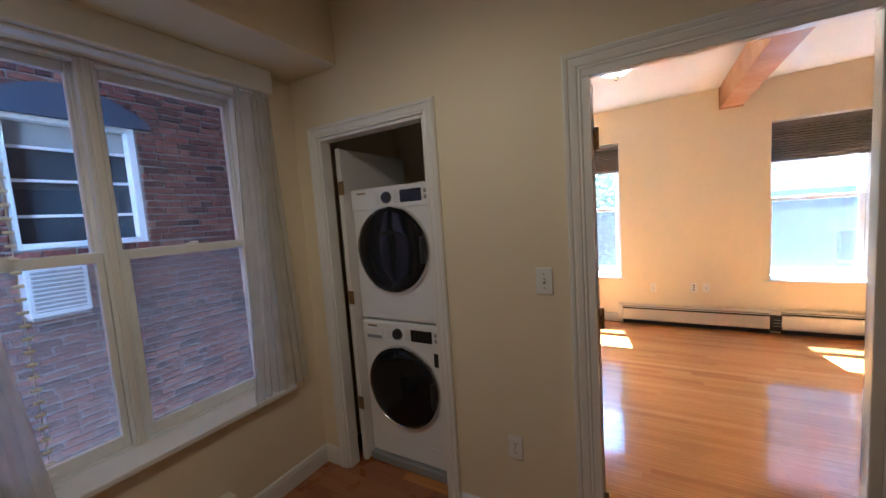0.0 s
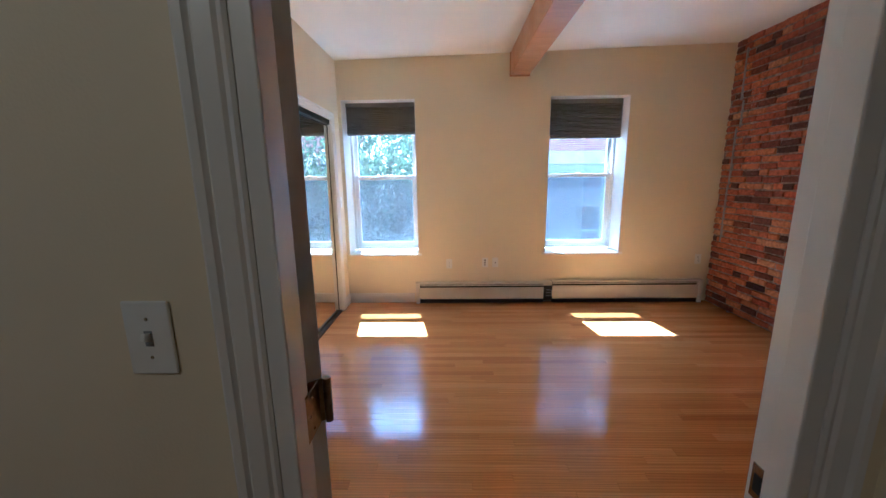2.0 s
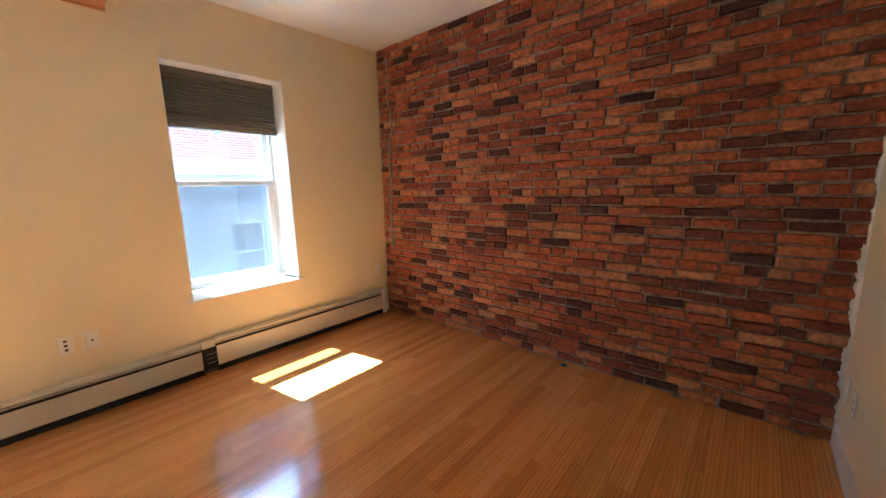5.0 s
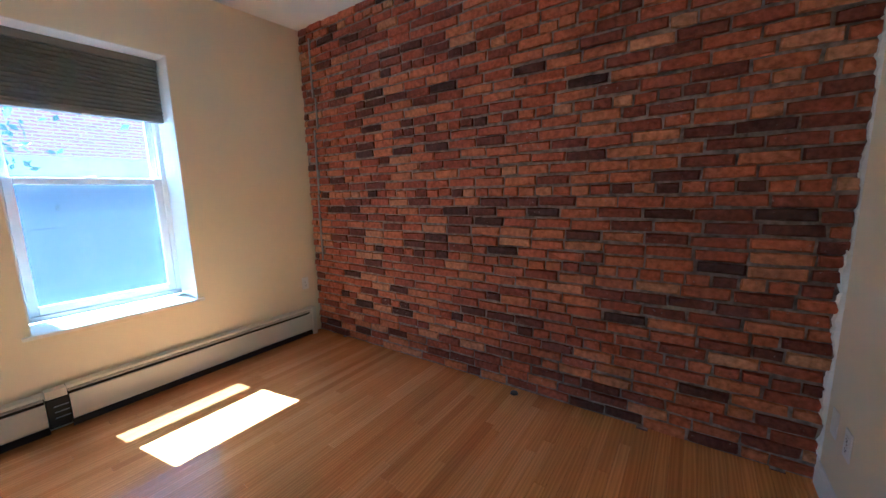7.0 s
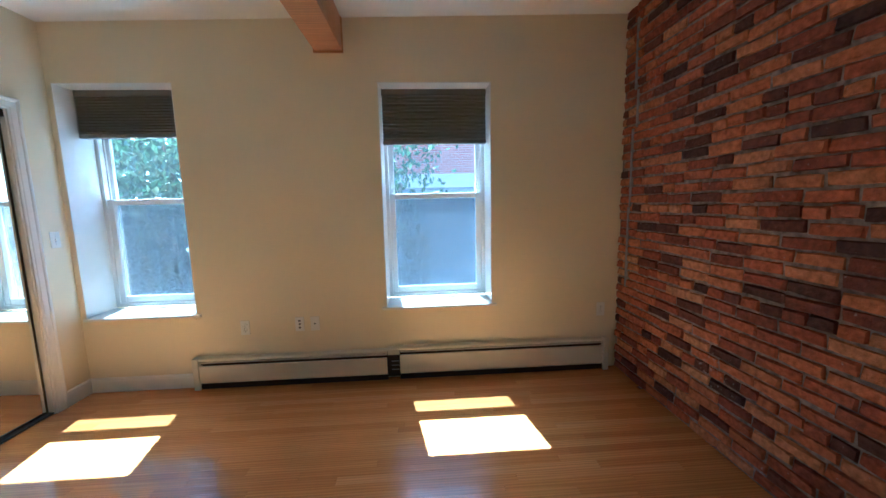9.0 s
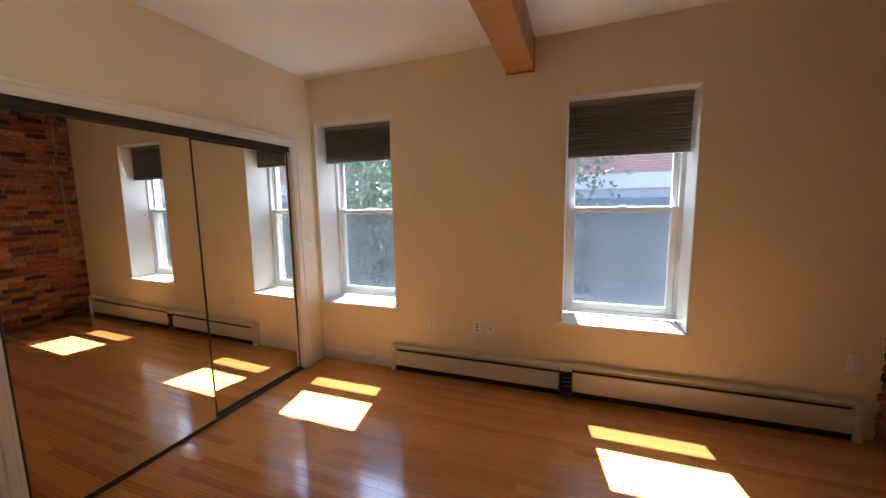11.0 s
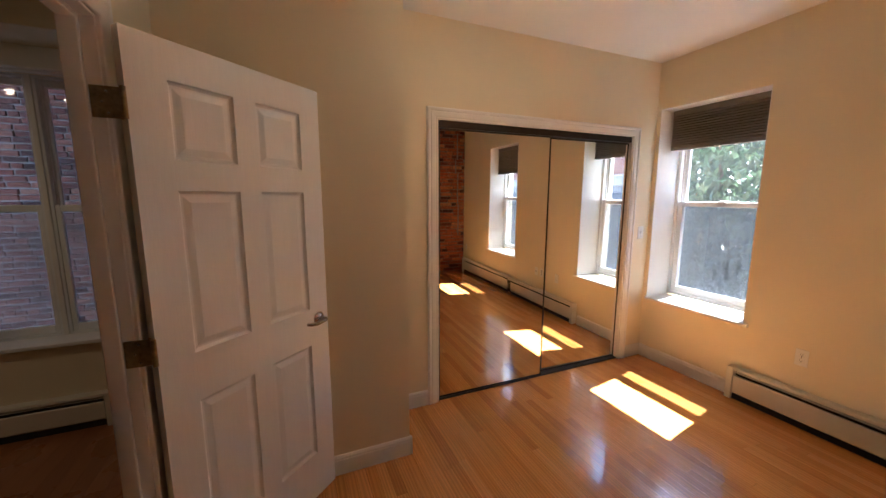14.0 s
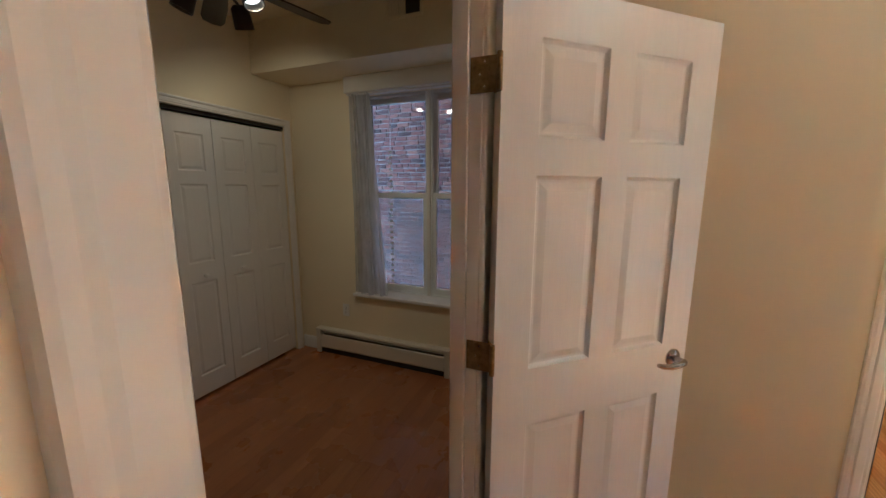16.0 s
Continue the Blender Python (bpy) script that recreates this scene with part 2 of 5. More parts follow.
def glow_material(name, color, strength):
    m = bpy.data.materials.new(name)
    m.use_nodes = True
    b = m.node_tree.nodes["Principled BSDF"]
    b.inputs["Base Color"].default_value = (*color, 1)
    b.inputs["Emission Color"].default_value = (*color, 1)
    b.inputs["Emission Strength"].default_value = strength
    b.inputs["Roughness"].default_value = 0.25
    return m


M_WALL = material("cream_wall_paint", (0.80, 0.70, 0.50), 0.6, vary=0.02, scale=2.0, bump=0.12, bump_scale=180, stain=0.06, stain_color=(0.60, 0.48, 0.32))
M_CEIL = material("white_ceiling_paint", (0.80, 0.78, 0.74), 0.75, vary=0.02, scale=2.0, bump=0.15, bump_scale=140)
M_TRIM = material("white_trim_enamel", (0.80, 0.77, 0.72), 0.28, vary=0.02, scale=8, bump=0.05, bump_scale=60)
M_DOOR = material("white_door_enamel", (0.80, 0.77, 0.73), 0.3, vary=0.015, scale=14, bump=0.10, bump_scale=40, stretch=(6, 6, 0.6))
M_VINYL = material("white_vinyl", (0.82, 0.82, 0.81), 0.3, vary=0.02, scale=10)
M_PLATE = material("white_plastic_plate", (0.82, 0.80, 0.75), 0.3, vary=0.01)
M_SLOT = material("dark_slot", (0.02, 0.02, 0.02), 0.6, vary=0.1)
M_HEAT = material("cream_heater_enamel", (0.72, 0.66, 0.55), 0.35, vary=0.04, scale=5, bump=0.05, stain=0.1)
# near-black colour that stands in for the shade inside the heaters
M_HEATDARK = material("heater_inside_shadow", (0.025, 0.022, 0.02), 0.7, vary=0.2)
M_FIN = material("aluminium_fins", (0.45, 0.43, 0.40), 0.4, metal=0.8, vary=0.2, scale=300)
M_BRONZE = material("dark_bronze_track", (0.06, 0.05, 0.04), 0.35, metal=0.7, vary=0.15, scale=20)
M_MIRROR = material("mirror_silver", (0.90, 0.88, 0.82), 0.004, metal=1.0, vary=0.0)
M_NICKEL = material("satin_nickel", (0.40, 0.36, 0.32), 0.22, metal=1.0, vary=0.05, scale=40)
M_BRASS = material("aged_brass", (0.30, 0.21, 0.10), 0.42, metal=0.9, vary=0.3, scale=60)
M_BLIND = veil_material("taupe_blind_fabric", (0.30, 0.265, 0.235), 0.0, 0.25)
M_BLINDRAIL = material("taupe_blind_rail", (0.22, 0.20, 0.18), 0.5, vary=0.04)
M_GLASS = glass_material("clear_pane_glass", haze=0.006)
M_SCREEN = veil_material("insect_screen_weave", (0.15, 0.16, 0.18), 0.46, 0.12)
M_SHEER = veil_material("white_sheer_curtain", (0.74, 0.73, 0.70), 0.34, 0.55, 9.0)
M_FOG = veil_material("fogged_pane_glass", (0.75, 0.77, 0.80), 0.78, 0.8, 3.0)
M_MORTAR = material("old_lime_mortar", (0.24, 0.180, 0.140), 0.95, vary=0.5, scale=30, bump=0.9, bump_scale=90, stain=0.7, stain_scale=4, stain_color=(0.10, 0.055, 0.042))
M_BRICK = brick_pieces("old_red_brick", [(0.0, (0.065, 0.032, 0.028)), (0.06, (0.100, 0.038, 0.028)), (0.17, (0.19, 0.055, 0.034)), (0.36, (0.31, 0.084, 0.040)),
                                          (0.66, (0.40, 0.120, 0.048)), (0.90, (0.47, 0.175, 0.066)), (1.0, (0.50, 0.245, 0.110))])
M_NBRICK = brick_pieces("weathered_outside_brick", [(0.0, (0.055, 0.032, 0.030)), (0.3, (0.13, 0.053, 0.042)), (0.7, (0.20, 0.076, 0.055)), (1.0, (0.26, 0.13, 0.092))], dirt=(0.07, 0.055, 0.06), lime=0.0)
M_NMORTAR = material("pale_outside_mortar", (0.26, 0.24, 0.225), 0.95, vary=0.2, scale=20, bump=0.5)
M_OAK = wood_planks("oak_floor_varnish", [(0.0, (0.50, 0.198, 0.046)), (0.12, (0.57, 0.236, 0.054)), (0.5, (0.63, 0.270, 0.061)), (0.85, (0.67, 0.298, 0.074)), (1.0, (0.71, 0.332, 0.095))], 0.145, grain=0.26, coat=1.0)
M_HALLFLOOR = wood_planks("cherry_floor_boards", [(0.0, (0.30, 0.110, 0.034)), (0.5, (0.34, 0.130, 0.042)), (1.0, (0.38, 0.150, 0.050))], 0.26, grain=0.2, coat=0.15, figure=0.15)
M_BEAM = wood_planks("fir_beam_varnish", [(0.0, (0.50, 0.22, 0.075)), (1.0, (0.56, 0.26, 0.09))], 0.4, grain=0.4, coat=0.1)
M_DARKWOOD = wood_planks("dark_stained_door_wood", [(0.0, (0.075, 0.018, 0.006)), (1.0, (0.090, 0.023, 0.008))], 0.5, grain=0.3, figure=0.4, coat=0.0)
M_APPL = material("white_appliance_enamel", (0.82, 0.81, 0.79), 0.22, vary=0.01)
M_BLACKGL = material("black_door_glass", (0.006, 0.007, 0.009), 0.06, vary=0.05, spec=0.3)
M_BLACKPL = material("black_plastic", (0.02, 0.02, 0.02), 0.35, vary=0.05)
M_GREYPL = material("grey_plastic", (0.30, 0.30, 0.30), 0.45, vary=0.05)
M_CHROME = material("chrome_ring", (0.7, 0.7, 0.7), 0.12, metal=1.0, vary=0.02)
M_FAN = material("dark_fan_bronze", (0.03, 0.022, 0.016), 0.35, metal=0.4, vary=0.15, scale=12)
M_ALAB = glow_material("alabaster_bowl_glass", (1.0, 0.80, 0.52), 0.55)
# glow added to the lenses that carry the hall's fill lamps
M_SPOT = glow_material("frosted_spot_lens", (1.0, 0.82, 0.58), 0.06)
M_SPOTOFF = material("unlit_spot_lens", (0.10, 0.08, 0.06), 0.3, vary=0.05)
M_LAMPRING = material("antique_brass_ring", (0.25, 0.17, 0.08), 0.35, metal=0.9, vary=0.1)
M_OUTWIN = material("dark_window_glass", (0.05, 0.06, 0.07), 0.08, vary=0.3, scale=2)
M_LIMESTONE = material("pale_stone_trim", (0.38, 0.37, 0.36), 0.85, vary=0.12, scale=5, bump=0.3)
M_GREYWALL = material("grey_render_wall", (0.24, 0.25, 0.28), 0.85, vary=0.08, scale=2, bump=0.2, stain=0.2, stain_color=(0.22, 0.22, 0.24))
M_BLUEARCH = material("dark_blue_arch_board", (0.06, 0.075, 0.11), 0.6, vary=0.1)
M_ASPH = material("asphalt", (0.05, 0.05, 0.052), 0.9, vary=0.2, scale=8, bump=0.4)
M_PAVE = material("concrete_pavement", (0.35, 0.34, 0.32), 0.9, vary=0.12, scale=4, bump=0.3)
M_BARK = material("tree_bark", (0.12, 0.09, 0.07), 0.95, vary=0.3, scale=12, bump=0.8, bump_scale=30)
M_CABLE = material("black_cable", (0.02, 0.02, 0.02), 0.6)
M_BOTTLE = material("white_bottle_plastic", (0.7, 0.7, 0.68), 0.35)
M_RED = material("red_label", (0.45, 0.05, 0.04), 0.4)
M_ROOF = material("grey_roof_felt", (0.12, 0.12, 0.12), 0.9, vary=0.2)


def leaf_material():
    m = bpy.data.materials.new("tree_leaf")
    m.use_nodes = True
    n, li = m.node_tree.nodes, m.node_tree.links
    b = n["Principled BSDF"]
    geo = n.new("ShaderNodeNewGeometry")
    col = ramp(n, li, geo.outputs["Random Per Island"], [(0.0, (0.030, 0.058, 0.030)), (0.6, (0.055, 0.088, 0.045)), (1.0, (0.09, 0.125, 0.065))])
    li.new(col, b.inputs["Base Color"])
    b.inputs["Roughness"].default_value = 0.45
    tl, mx = n.new("ShaderNodeBsdfTranslucent"), n.new("ShaderNodeMixShader")
    li.new(col, tl.inputs[0])
    mx.inputs[0].default_value = 0.35
    li.new(b.outputs[0], mx.inputs[1])
    li.new(tl.outputs[0], mx.inputs[2])
    li.new(mx.outputs[0], n["Material Output"].inputs[0])
    return m


M_LEAF = leaf_material()


def far_brick_material():
    m = bpy.data.materials.new("far_red_brick")
    m.use_nodes = True
    n, li = m.node_tree.nodes, m.node_tree.links
    b = n["Principled BSDF"]
    geo, mp, br = n.new("ShaderNodeNewGeometry"), n.new("ShaderNodeMapping"), n.new("ShaderNodeTexBrick")
    mp.inputs["Rotation"].default_value = (radians(90), 0, 0)
    li.new(geo.outputs["Position"], mp.inputs["Vector"])
    li.new(mp.outputs[0], br.inputs["Vector"])
    br.inputs["Scale"].default_value = 1.0
    br.inputs["Brick Width"].default_value, br.inputs["Row Height"].default_value, br.inputs["Mortar Size"].default_value = 0.21, 0.07, 0.007
    br.inputs["Color1"].default_value, br.inputs["Color2"].default_value = (0.30, 0.10, 0.075, 1), (0.22, 0.075, 0.06, 1)
    br.inputs["Mortar"].default_value = (0.36, 0.31, 0.28, 1)
    li.new(br.outputs[0], b.inputs["Base Color"])
    b.inputs["Roughness"].default_value = 0.9
    bp = n.new("ShaderNodeBump")
    bp.inputs["Strength"].default_value, bp.inputs["Distance"].default_value = 0.5, 0.008
    li.new(br.outputs["Fac"], bp.inputs["Height"])
    bp.invert = True
    li.new(bp.outputs[0], b.inputs["Normal"])
    return m


M_FARBRICK = far_brick_material()

# ---- building helpers ----


def finish(bm, name, mat, smooth=False):
    bmesh.ops.recalc_face_normals(bm, faces=bm.faces)
    me = bpy.data.meshes.new(name)
    bm.to_mesh(me)
    bm.free()
    if mat:
        me.materials.append(mat)
    if smooth:
        for p in me.polygons:
            p.use_smooth = True
        me.set_sharp_from_angle(angle=radians(40))
    return me


def thing(name, at, label, category, group="", turn=0.0, kind=""):
    ob = new(name)
    ob.empty_display_size = 0.05
    ob.matrix_world = pose(*at, 0, 0, turn)
    return tagged(ob, label, category, group, kind)


def part(name, bm, mat, parent, label="", smooth=False, local=False):
    """One mesh under a thing or a part. Its vertices are given in the world, or in the parent's own axes (local)."""
    ob = new(name, finish(bm, name, mat, smooth))
    ob.parent = parent
    top = parent
    m = top.matrix_basis
    while top.parent:
        top = top.parent
        m = top.matrix_basis @ m
    if not local:
        ob.data.transform(m.inverted())
    if label:
        tagged(ob, label)
    return ob


def structure(name, bm, mat, label, category="", smooth=False):
    return tagged(new(name, finish(bm, name, mat, smooth)), label, category, kind="structure")


def box(bm, x0, x1, y0, y1, z0, z1, bev=0.0, seg=1):
    vs = [bm.verts.new((x, y, z)) for x in (x0, x1) for y in (y0, y1) for z in (z0, z1)]
    fs = [bm.faces.new([vs[i] for i in f]) for f in ((0, 1, 3, 2), (4, 6, 7, 5), (0, 4, 5, 1), (2, 3, 7, 6), (0, 2, 6, 4), (1, 5, 7, 3))]
    if bev:
        es = list({e for f in fs for e in f.edges})
        bmesh.ops.bevel(bm, geom=es, offset=bev, segments=seg, affect="EDGES", profile=0.5)
    return bm


def B(*a, **k):
    return box(bmesh.new(), *a, **k)


def turned(bm, m):
    bmesh.ops.transform(bm, matrix=m, verts=bm.verts)
    return bm


def lathe(profile, seg=32, m=None):
    """A body of revolution round z from (radius, height) pairs."""
    bm = bmesh.new()
    rings = []
    for r, z in profile:
        if r < 1e-5:
            rings.append([bm.verts.new((0, 0, z))])
        else:
            rings.append([bm.verts.new((r * math.cos(2 * math.pi * k / seg), r * math.sin(2 * math.pi * k / seg), z)) for k in range(seg)])
    for a, b in zip(rings, rings[1:]):
        for k in range(seg):
            k2 = (k + 1) % seg
            if len(a) == 1 and len(b) == 1:
                continue
            if len(a) == 1:
                bm.faces.new((a[0], b[k], b[k2]))
            elif len(b) == 1:
                bm.faces.new((a[k], b[0], a[k2]))
            else:
                bm.faces.new((a[k], b[k], b[k2], a[k2]))
    return turned(bm, m) if m is not None else bm


def tube(points, r, seg=10, ends=True):
    """A rod along points."""
    bm = bmesh.new()
    pts = [Vector(p) for p in points]
    rings = []
    for i, p in enumerate(pts):
        d = (pts[min(i + 1, len(pts) - 1)] - pts[max(i - 1, 0)]).normalized()
        q = d.to_track_quat("Z", "Y")
        rr = r[i] if isinstance(r, (list, tuple)) else r
        rings.append([bm.verts.new(p + q @ Vector((rr * math.cos(2 * math.pi * k / seg), rr * math.sin(2 * math.pi * k / seg), 0))) for k in range(seg)])
    for a, b in zip(rings, rings[1:]):
        for k in range(seg):
            bm.faces.new((a[k], a[(k + 1) % seg], b[(k + 1) % seg], b[k]))
    if ends:
        bm.faces.new(rings[0])
        bm.faces.new(rings[-1])
    return bm


def pierced(axis, w0, w1, u, v, holes):
    """A wall across axis ('x' or 'y') from w0 to w1, over u (along) and v (up), with rectangular holes (u0, u1, v0, v1)."""
    us = sorted({u[0], u[1], *[h[0] for h in holes], *[h[1] for h in holes]})
    vs = sorted({v[0], v[1], *[h[2] for h in holes], *[h[3] for h in holes]})
    us, vs = [a for a in us if u[0] <= a <= u[1]], [a for a in vs if v[0] <= a <= v[1]]

    def full(i, j):
        if not (0 <= i < len(us) - 1 and 0 <= j < len(vs) - 1):
            return False
        cu, cv = (us[i] + us[i + 1]) / 2, (vs[j] + vs[j + 1]) / 2
        return not any(h[0] < cu < h[1] and h[2] < cv < h[3] for h in holes)

    bm = bmesh.new()
    made = {}

    def vert(i, j, k):
        if (i, j, k) not in made:
            w = (w0, w1)[k]
            made[i, j, k] = bm.verts.new((w, us[i], vs[j]) if axis == "x" else (us[i], w, vs[j]))
        return made[i, j, k]

    for i in range(len(us) - 1):
        for j in range(len(vs) - 1):
            if not full(i, j):
                continue
            for k in (0, 1):
                bm.faces.new([vert(i, j, k), vert(i + 1, j, k), vert(i + 1, j + 1, k), vert(i, j + 1, k)])
            for di, dj, a, b in ((-1, 0, (i, j), (i, j + 1)), (1, 0, (i + 1, j), (i + 1, j + 1)), (0, -1, (i, j), (i + 1, j)), (0, 1, (i, j + 1), (i + 1, j + 1))):
                if not full(i + di, j + dj):
                    bm.faces.new([vert(*a, 0), vert(*b, 0), vert(*b, 1), vert(*a, 1)])
    return bm


CASING = ((0.0, 0.0), (0.0, 0.010), (0.006, 0.013), (0.014, 0.011), (0.020, 0.015), (0.046, 0.018), (0.052, 0.014), (0.058, 0.020), (0.070, 0.022), (0.078, 0.016), (0.078, 0.0))


CASING_PLAIN = ((0.0, 0.0), (0.0, 0.010), (0.003, 0.0135), (0.010, 0.015), (0.044, 0.017), (0.056, 0.020), (0.068, 0.021), (0.075, 0.0185), (0.078, 0.012), (0.078, 0.0))


def casing(axis, plane, side, u0, u1, z1, width=0.078, closed=False, z0=0.0, profile=CASING):
    """Moulded casing round an opening on three sides (or four), on the face of a wall."""
    bm = bmesh.new()
    k = width / 0.078
    corners = [(u0, z0, -1, -1 if closed else 0), (u0, z1, -1, 1), (u1, z1, 1, 1), (u1, z0, 1, -1 if closed else 0)]
    rings = []
    for u, z, su, sz in corners:
        ring = []
        for o, h in profile:
            uu, zz, w = u + su * o * k, z + sz * o * k, plane + side * h
            ring.append(bm.verts.new((w, uu, zz) if axis == "x" else (uu, w, zz)))
        rings.append(ring)
    n = len(profile)
    pairs = list(zip(rings, rings[1:])) + ([(rings[-1], rings[0])] if closed else [])
    for a, b in pairs:
        for i in range(n - 1):
            bm.faces.new((a[i], a[i + 1], b[i + 1], b[i]))
    if not closed:
        bm.faces.new(rings[0])
        bm.faces.new(rings[-1])
    return bm


BASE = ((0.0, 0.0), (0.014, 0.0), (0.014, 0.085), (0.011, 0.092), (0.012, 0.100), (0.006, 0.112), (0.0, 0.114))


def baseboard(a, b, normal):
    """A moulded skirting from a to b, standing out along normal."""
    bm = bmesh.new()
    rings = []
    for p in (a, b):
        rings.append([bm.verts.new((p[0] + normal[0] * o, p[1] + normal[1] * o, z)) for o, z in BASE])
    for i in range(len(BASE)):
        j = (i + 1) % len(BASE)
        bm.faces.new((rings[0][i], rings[0][j], rings[1][j], rings[1][i]))
    bm.faces.new(rings[0])
    bm.faces.new(rings[1])
    return bm


# ---- the plan ----
X_CLOSET, X_BRICK, Y_DOOR, Y_WIN = -0.68, 3.53, 0.070, 3.66
X_HALL, X_HALL_R, Y_HALL = -1.36, 1.215, -2.17
DOOR = (0.302, 1.092, 2.045)
LAUNDRY = (-1.165, -0.43, 2.038)
WIN1, WIN2 = (-0.645, 0.171), (1.634, 2.488)
WIN_Z = (0.57, 2.31)
HWIN_Y, HWIN_Z = (-1.50, -0.27), (0.585, 2.29)
Y_SASH = Y_WIN + 0.30
SOFFIT = (-0.97, 2.400)


def ceil_z(x):
    return 2.7235 + 0.0208 * x


# walls
structure("wall_south", pierced("y", 0.0, Y_DOOR, (-1.36, 3.9), (0, 3.0), [(DOOR[0] - 0.013, DOOR[1] + 0.013, -0.1, DOOR[2] + 0.013), (LAUNDRY[0], LAUNDRY[1], -0.1, LAUNDRY[2])]), M_WALL, "cream painted partition wall with doorways", "wall")
structure("wall_north", pierced("y", Y_WIN, 4.12, (-1.62, 3.9), (-0.3, 3.1), [(*WIN1, *WIN_Z), (*WIN2, *WIN_Z)]), M_WALL, "cream painted window wall with deep reveals", "wall")
structure("wall_laundry_side", B(-0.33, -0.23, Y_DOOR, 1.135, 0, 3.0), M_WALL, "cream painted wall beside the open door", "wall")
structure("wall_laundry_back", B(-1.36, -0.33, 1.035, 1.135, 0, 3.0), M_WALL, "cream painted wall behind the laundry closet", "wall")
MIR_Y, MIR_Z = (1.505, 3.375), 2.062
structure("wall_closet", pierced("x", X_CLOSET - 0.11, X_CLOSET, (1.135, Y_WIN), (0, 3.0), [(MIR_Y[0], MIR_Y[1], -0.1, MIR_Z)]), M_WALL, "cream painted wall round the mirrored closet", "wall")
structure("wall_west", pierced("x", -1.62, X_HALL, (-2.5, 4.12), (-0.3, 3.1), [(*HWIN_Y, *HWIN_Z)]), M_WALL, "cream painted hall wall below the window", "wall")
BIF = (-1.265, 0.045, 2.050)
structure("wall_hall_south", pierced("y", Y_HALL - 0.1, Y_HALL, (-1.36, 1.5), (0, 3.0), [(BIF[0], BIF[1], -0.1, BIF[2])]), M_WALL, "cream painted hall wall with bifold closet", "wall")
structure("wall_hall_closet", B(-1.36, 0.3, Y_HALL - 0.7, Y_HALL - 0.65, 0, 3.0), M_WALL, "plain closet back wall", "wall")
# unseen closet sides and ceiling, added to stop light leaking under the bifolds
structure("wall_hall_closet_side", B(0.30, 0.36, Y_HALL - 0.70, Y_HALL - 0.101, 0, 3.0), M_WALL, "unseen closet side wall added to stop a light leak", "wall")
structure("wall_hall_closet_west", B(-1.62, -1.361, Y_HALL - 0.70, -2.501, -0.3, 3.0), M_WALL, "unseen closet side wall added to stop a light leak", "wall")
structure("ceiling_hall_closet", B(-1.36, 0.30, Y_HALL - 0.65, Y_HALL - 0.101, 2.76, 2.9), M_WALL, "unseen closet ceiling added to stop a light leak", "ceiling")
HDOOR = (-1.06, -0.15, 2.05)
structure("wall_hall_east", pierced("x", X_HALL_R, X_HALL_R + 0.11, (Y_HALL, 0.0), (0, 3.0), [(HDOOR[0], HDOOR[1], -0.1, HDOOR[2])]), M_WALL, "cream painted hall wall with dark door", "wall")
structure("wall_east", B(X_BRICK + 0.015, X_BRICK + 0.30, Y_DOOR, Y_WIN, -0.05, 3.05), M_MORTAR, "grey lime mortar bed of the exposed brick wall", "wall")

# ceilings
bm = bmesh.new()
cv = [bm.verts.new((x, y, ceil_z(x) + dz)) for dz in (0, 0.15) for x, y in ((-0.9, 0.0), (3.8, 0.0), (3.8, 3.75), (-0.9, 3.75))]
for f in ((0, 1, 2, 3), (7, 6, 5, 4), (0, 4, 5, 1), (1, 5, 6, 2), (2, 6, 7, 3), (3, 7, 4, 0)):
    bm.faces.new([cv[i] for i in f])
structure("ceiling", bm, M_CEIL, "white plaster ceiling, slightly out of level", "ceiling")
structure("ceiling_hall", B(-1.36, 1.36, Y_HALL, 0.0, 2.76, 2.9), M_WALL, "cream painted hall ceiling", "ceiling")
structure("ceiling_laundry", B(-1.36, -0.33, Y_DOOR, 1.05, 2.35, 2.45), M_CEIL, "white laundry closet ceiling", "ceiling")
structure("roof", B(-1.62, 3.95, -2.9, 4.12, 3.02, 3.15), M_ROOF, "flat roof above the rooms", "roof")
# unseen wall, added only to shut sky light out of the alley
structure("wall_sky_blocker", pierced("x", -1.62, -1.36, (-2.95, 4.12), (3.151, 22.0), []), M_FARBRICK, "unseen upper wall added to block sky light from the alley", "wall")
structure("soffit", B(-1.36, SOFFIT[0], Y_HALL, 0.0, SOFFIT[1], 2.76, bev=0.003), M_WALL, "boxed soffit above the hall window", "soffit")

# doorway lining and casings
bm = bmesh.new()
for x0, x1, x2, x3 in ((DOOR[0] - 0.014, DOOR[0] + 0.006, DOOR[0] - 0.014, DOOR[0] + 0.017), (DOOR[1] - 0.006, DOOR[1] + 0.014, DOOR[1] - 0.017, DOOR[1] + 0.014)):
    box(bm, x0, x1, 0.036, Y_DOOR + 0.002, 0, DOOR[2] - 0.006, bev=0.002)
    box(bm, x2, x3, -0.009, 0.036, 0, DOOR[2] - 0.017, bev=0.003, seg=2)
box(bm, DOOR[0] - 0.014, DOOR[1] + 0.014, 0.036, Y_DOOR + 0.002, DOOR[2] - 0.006, DOOR[2] + 0.014, bev=0.002)
box(bm, DOOR[0] - 0.014, DOOR[1] + 0.014, -0.009, 0.036, DOOR[2] - 0.017, DOOR[2] + 0.014, bev=0.003)
door_lining = structure("trim_door_lining", bm, M_TRIM, "white enamelled door lining with stop", "door frame")
structure("trim_door_casing_hall", casing("y", 0.0, -1, DOOR[0] - 0.014, DOOR[1] + 0.014, DOOR[2] + 0.010, width=0.068), M_TRIM, "white moulded casing round the doorway", "trim")
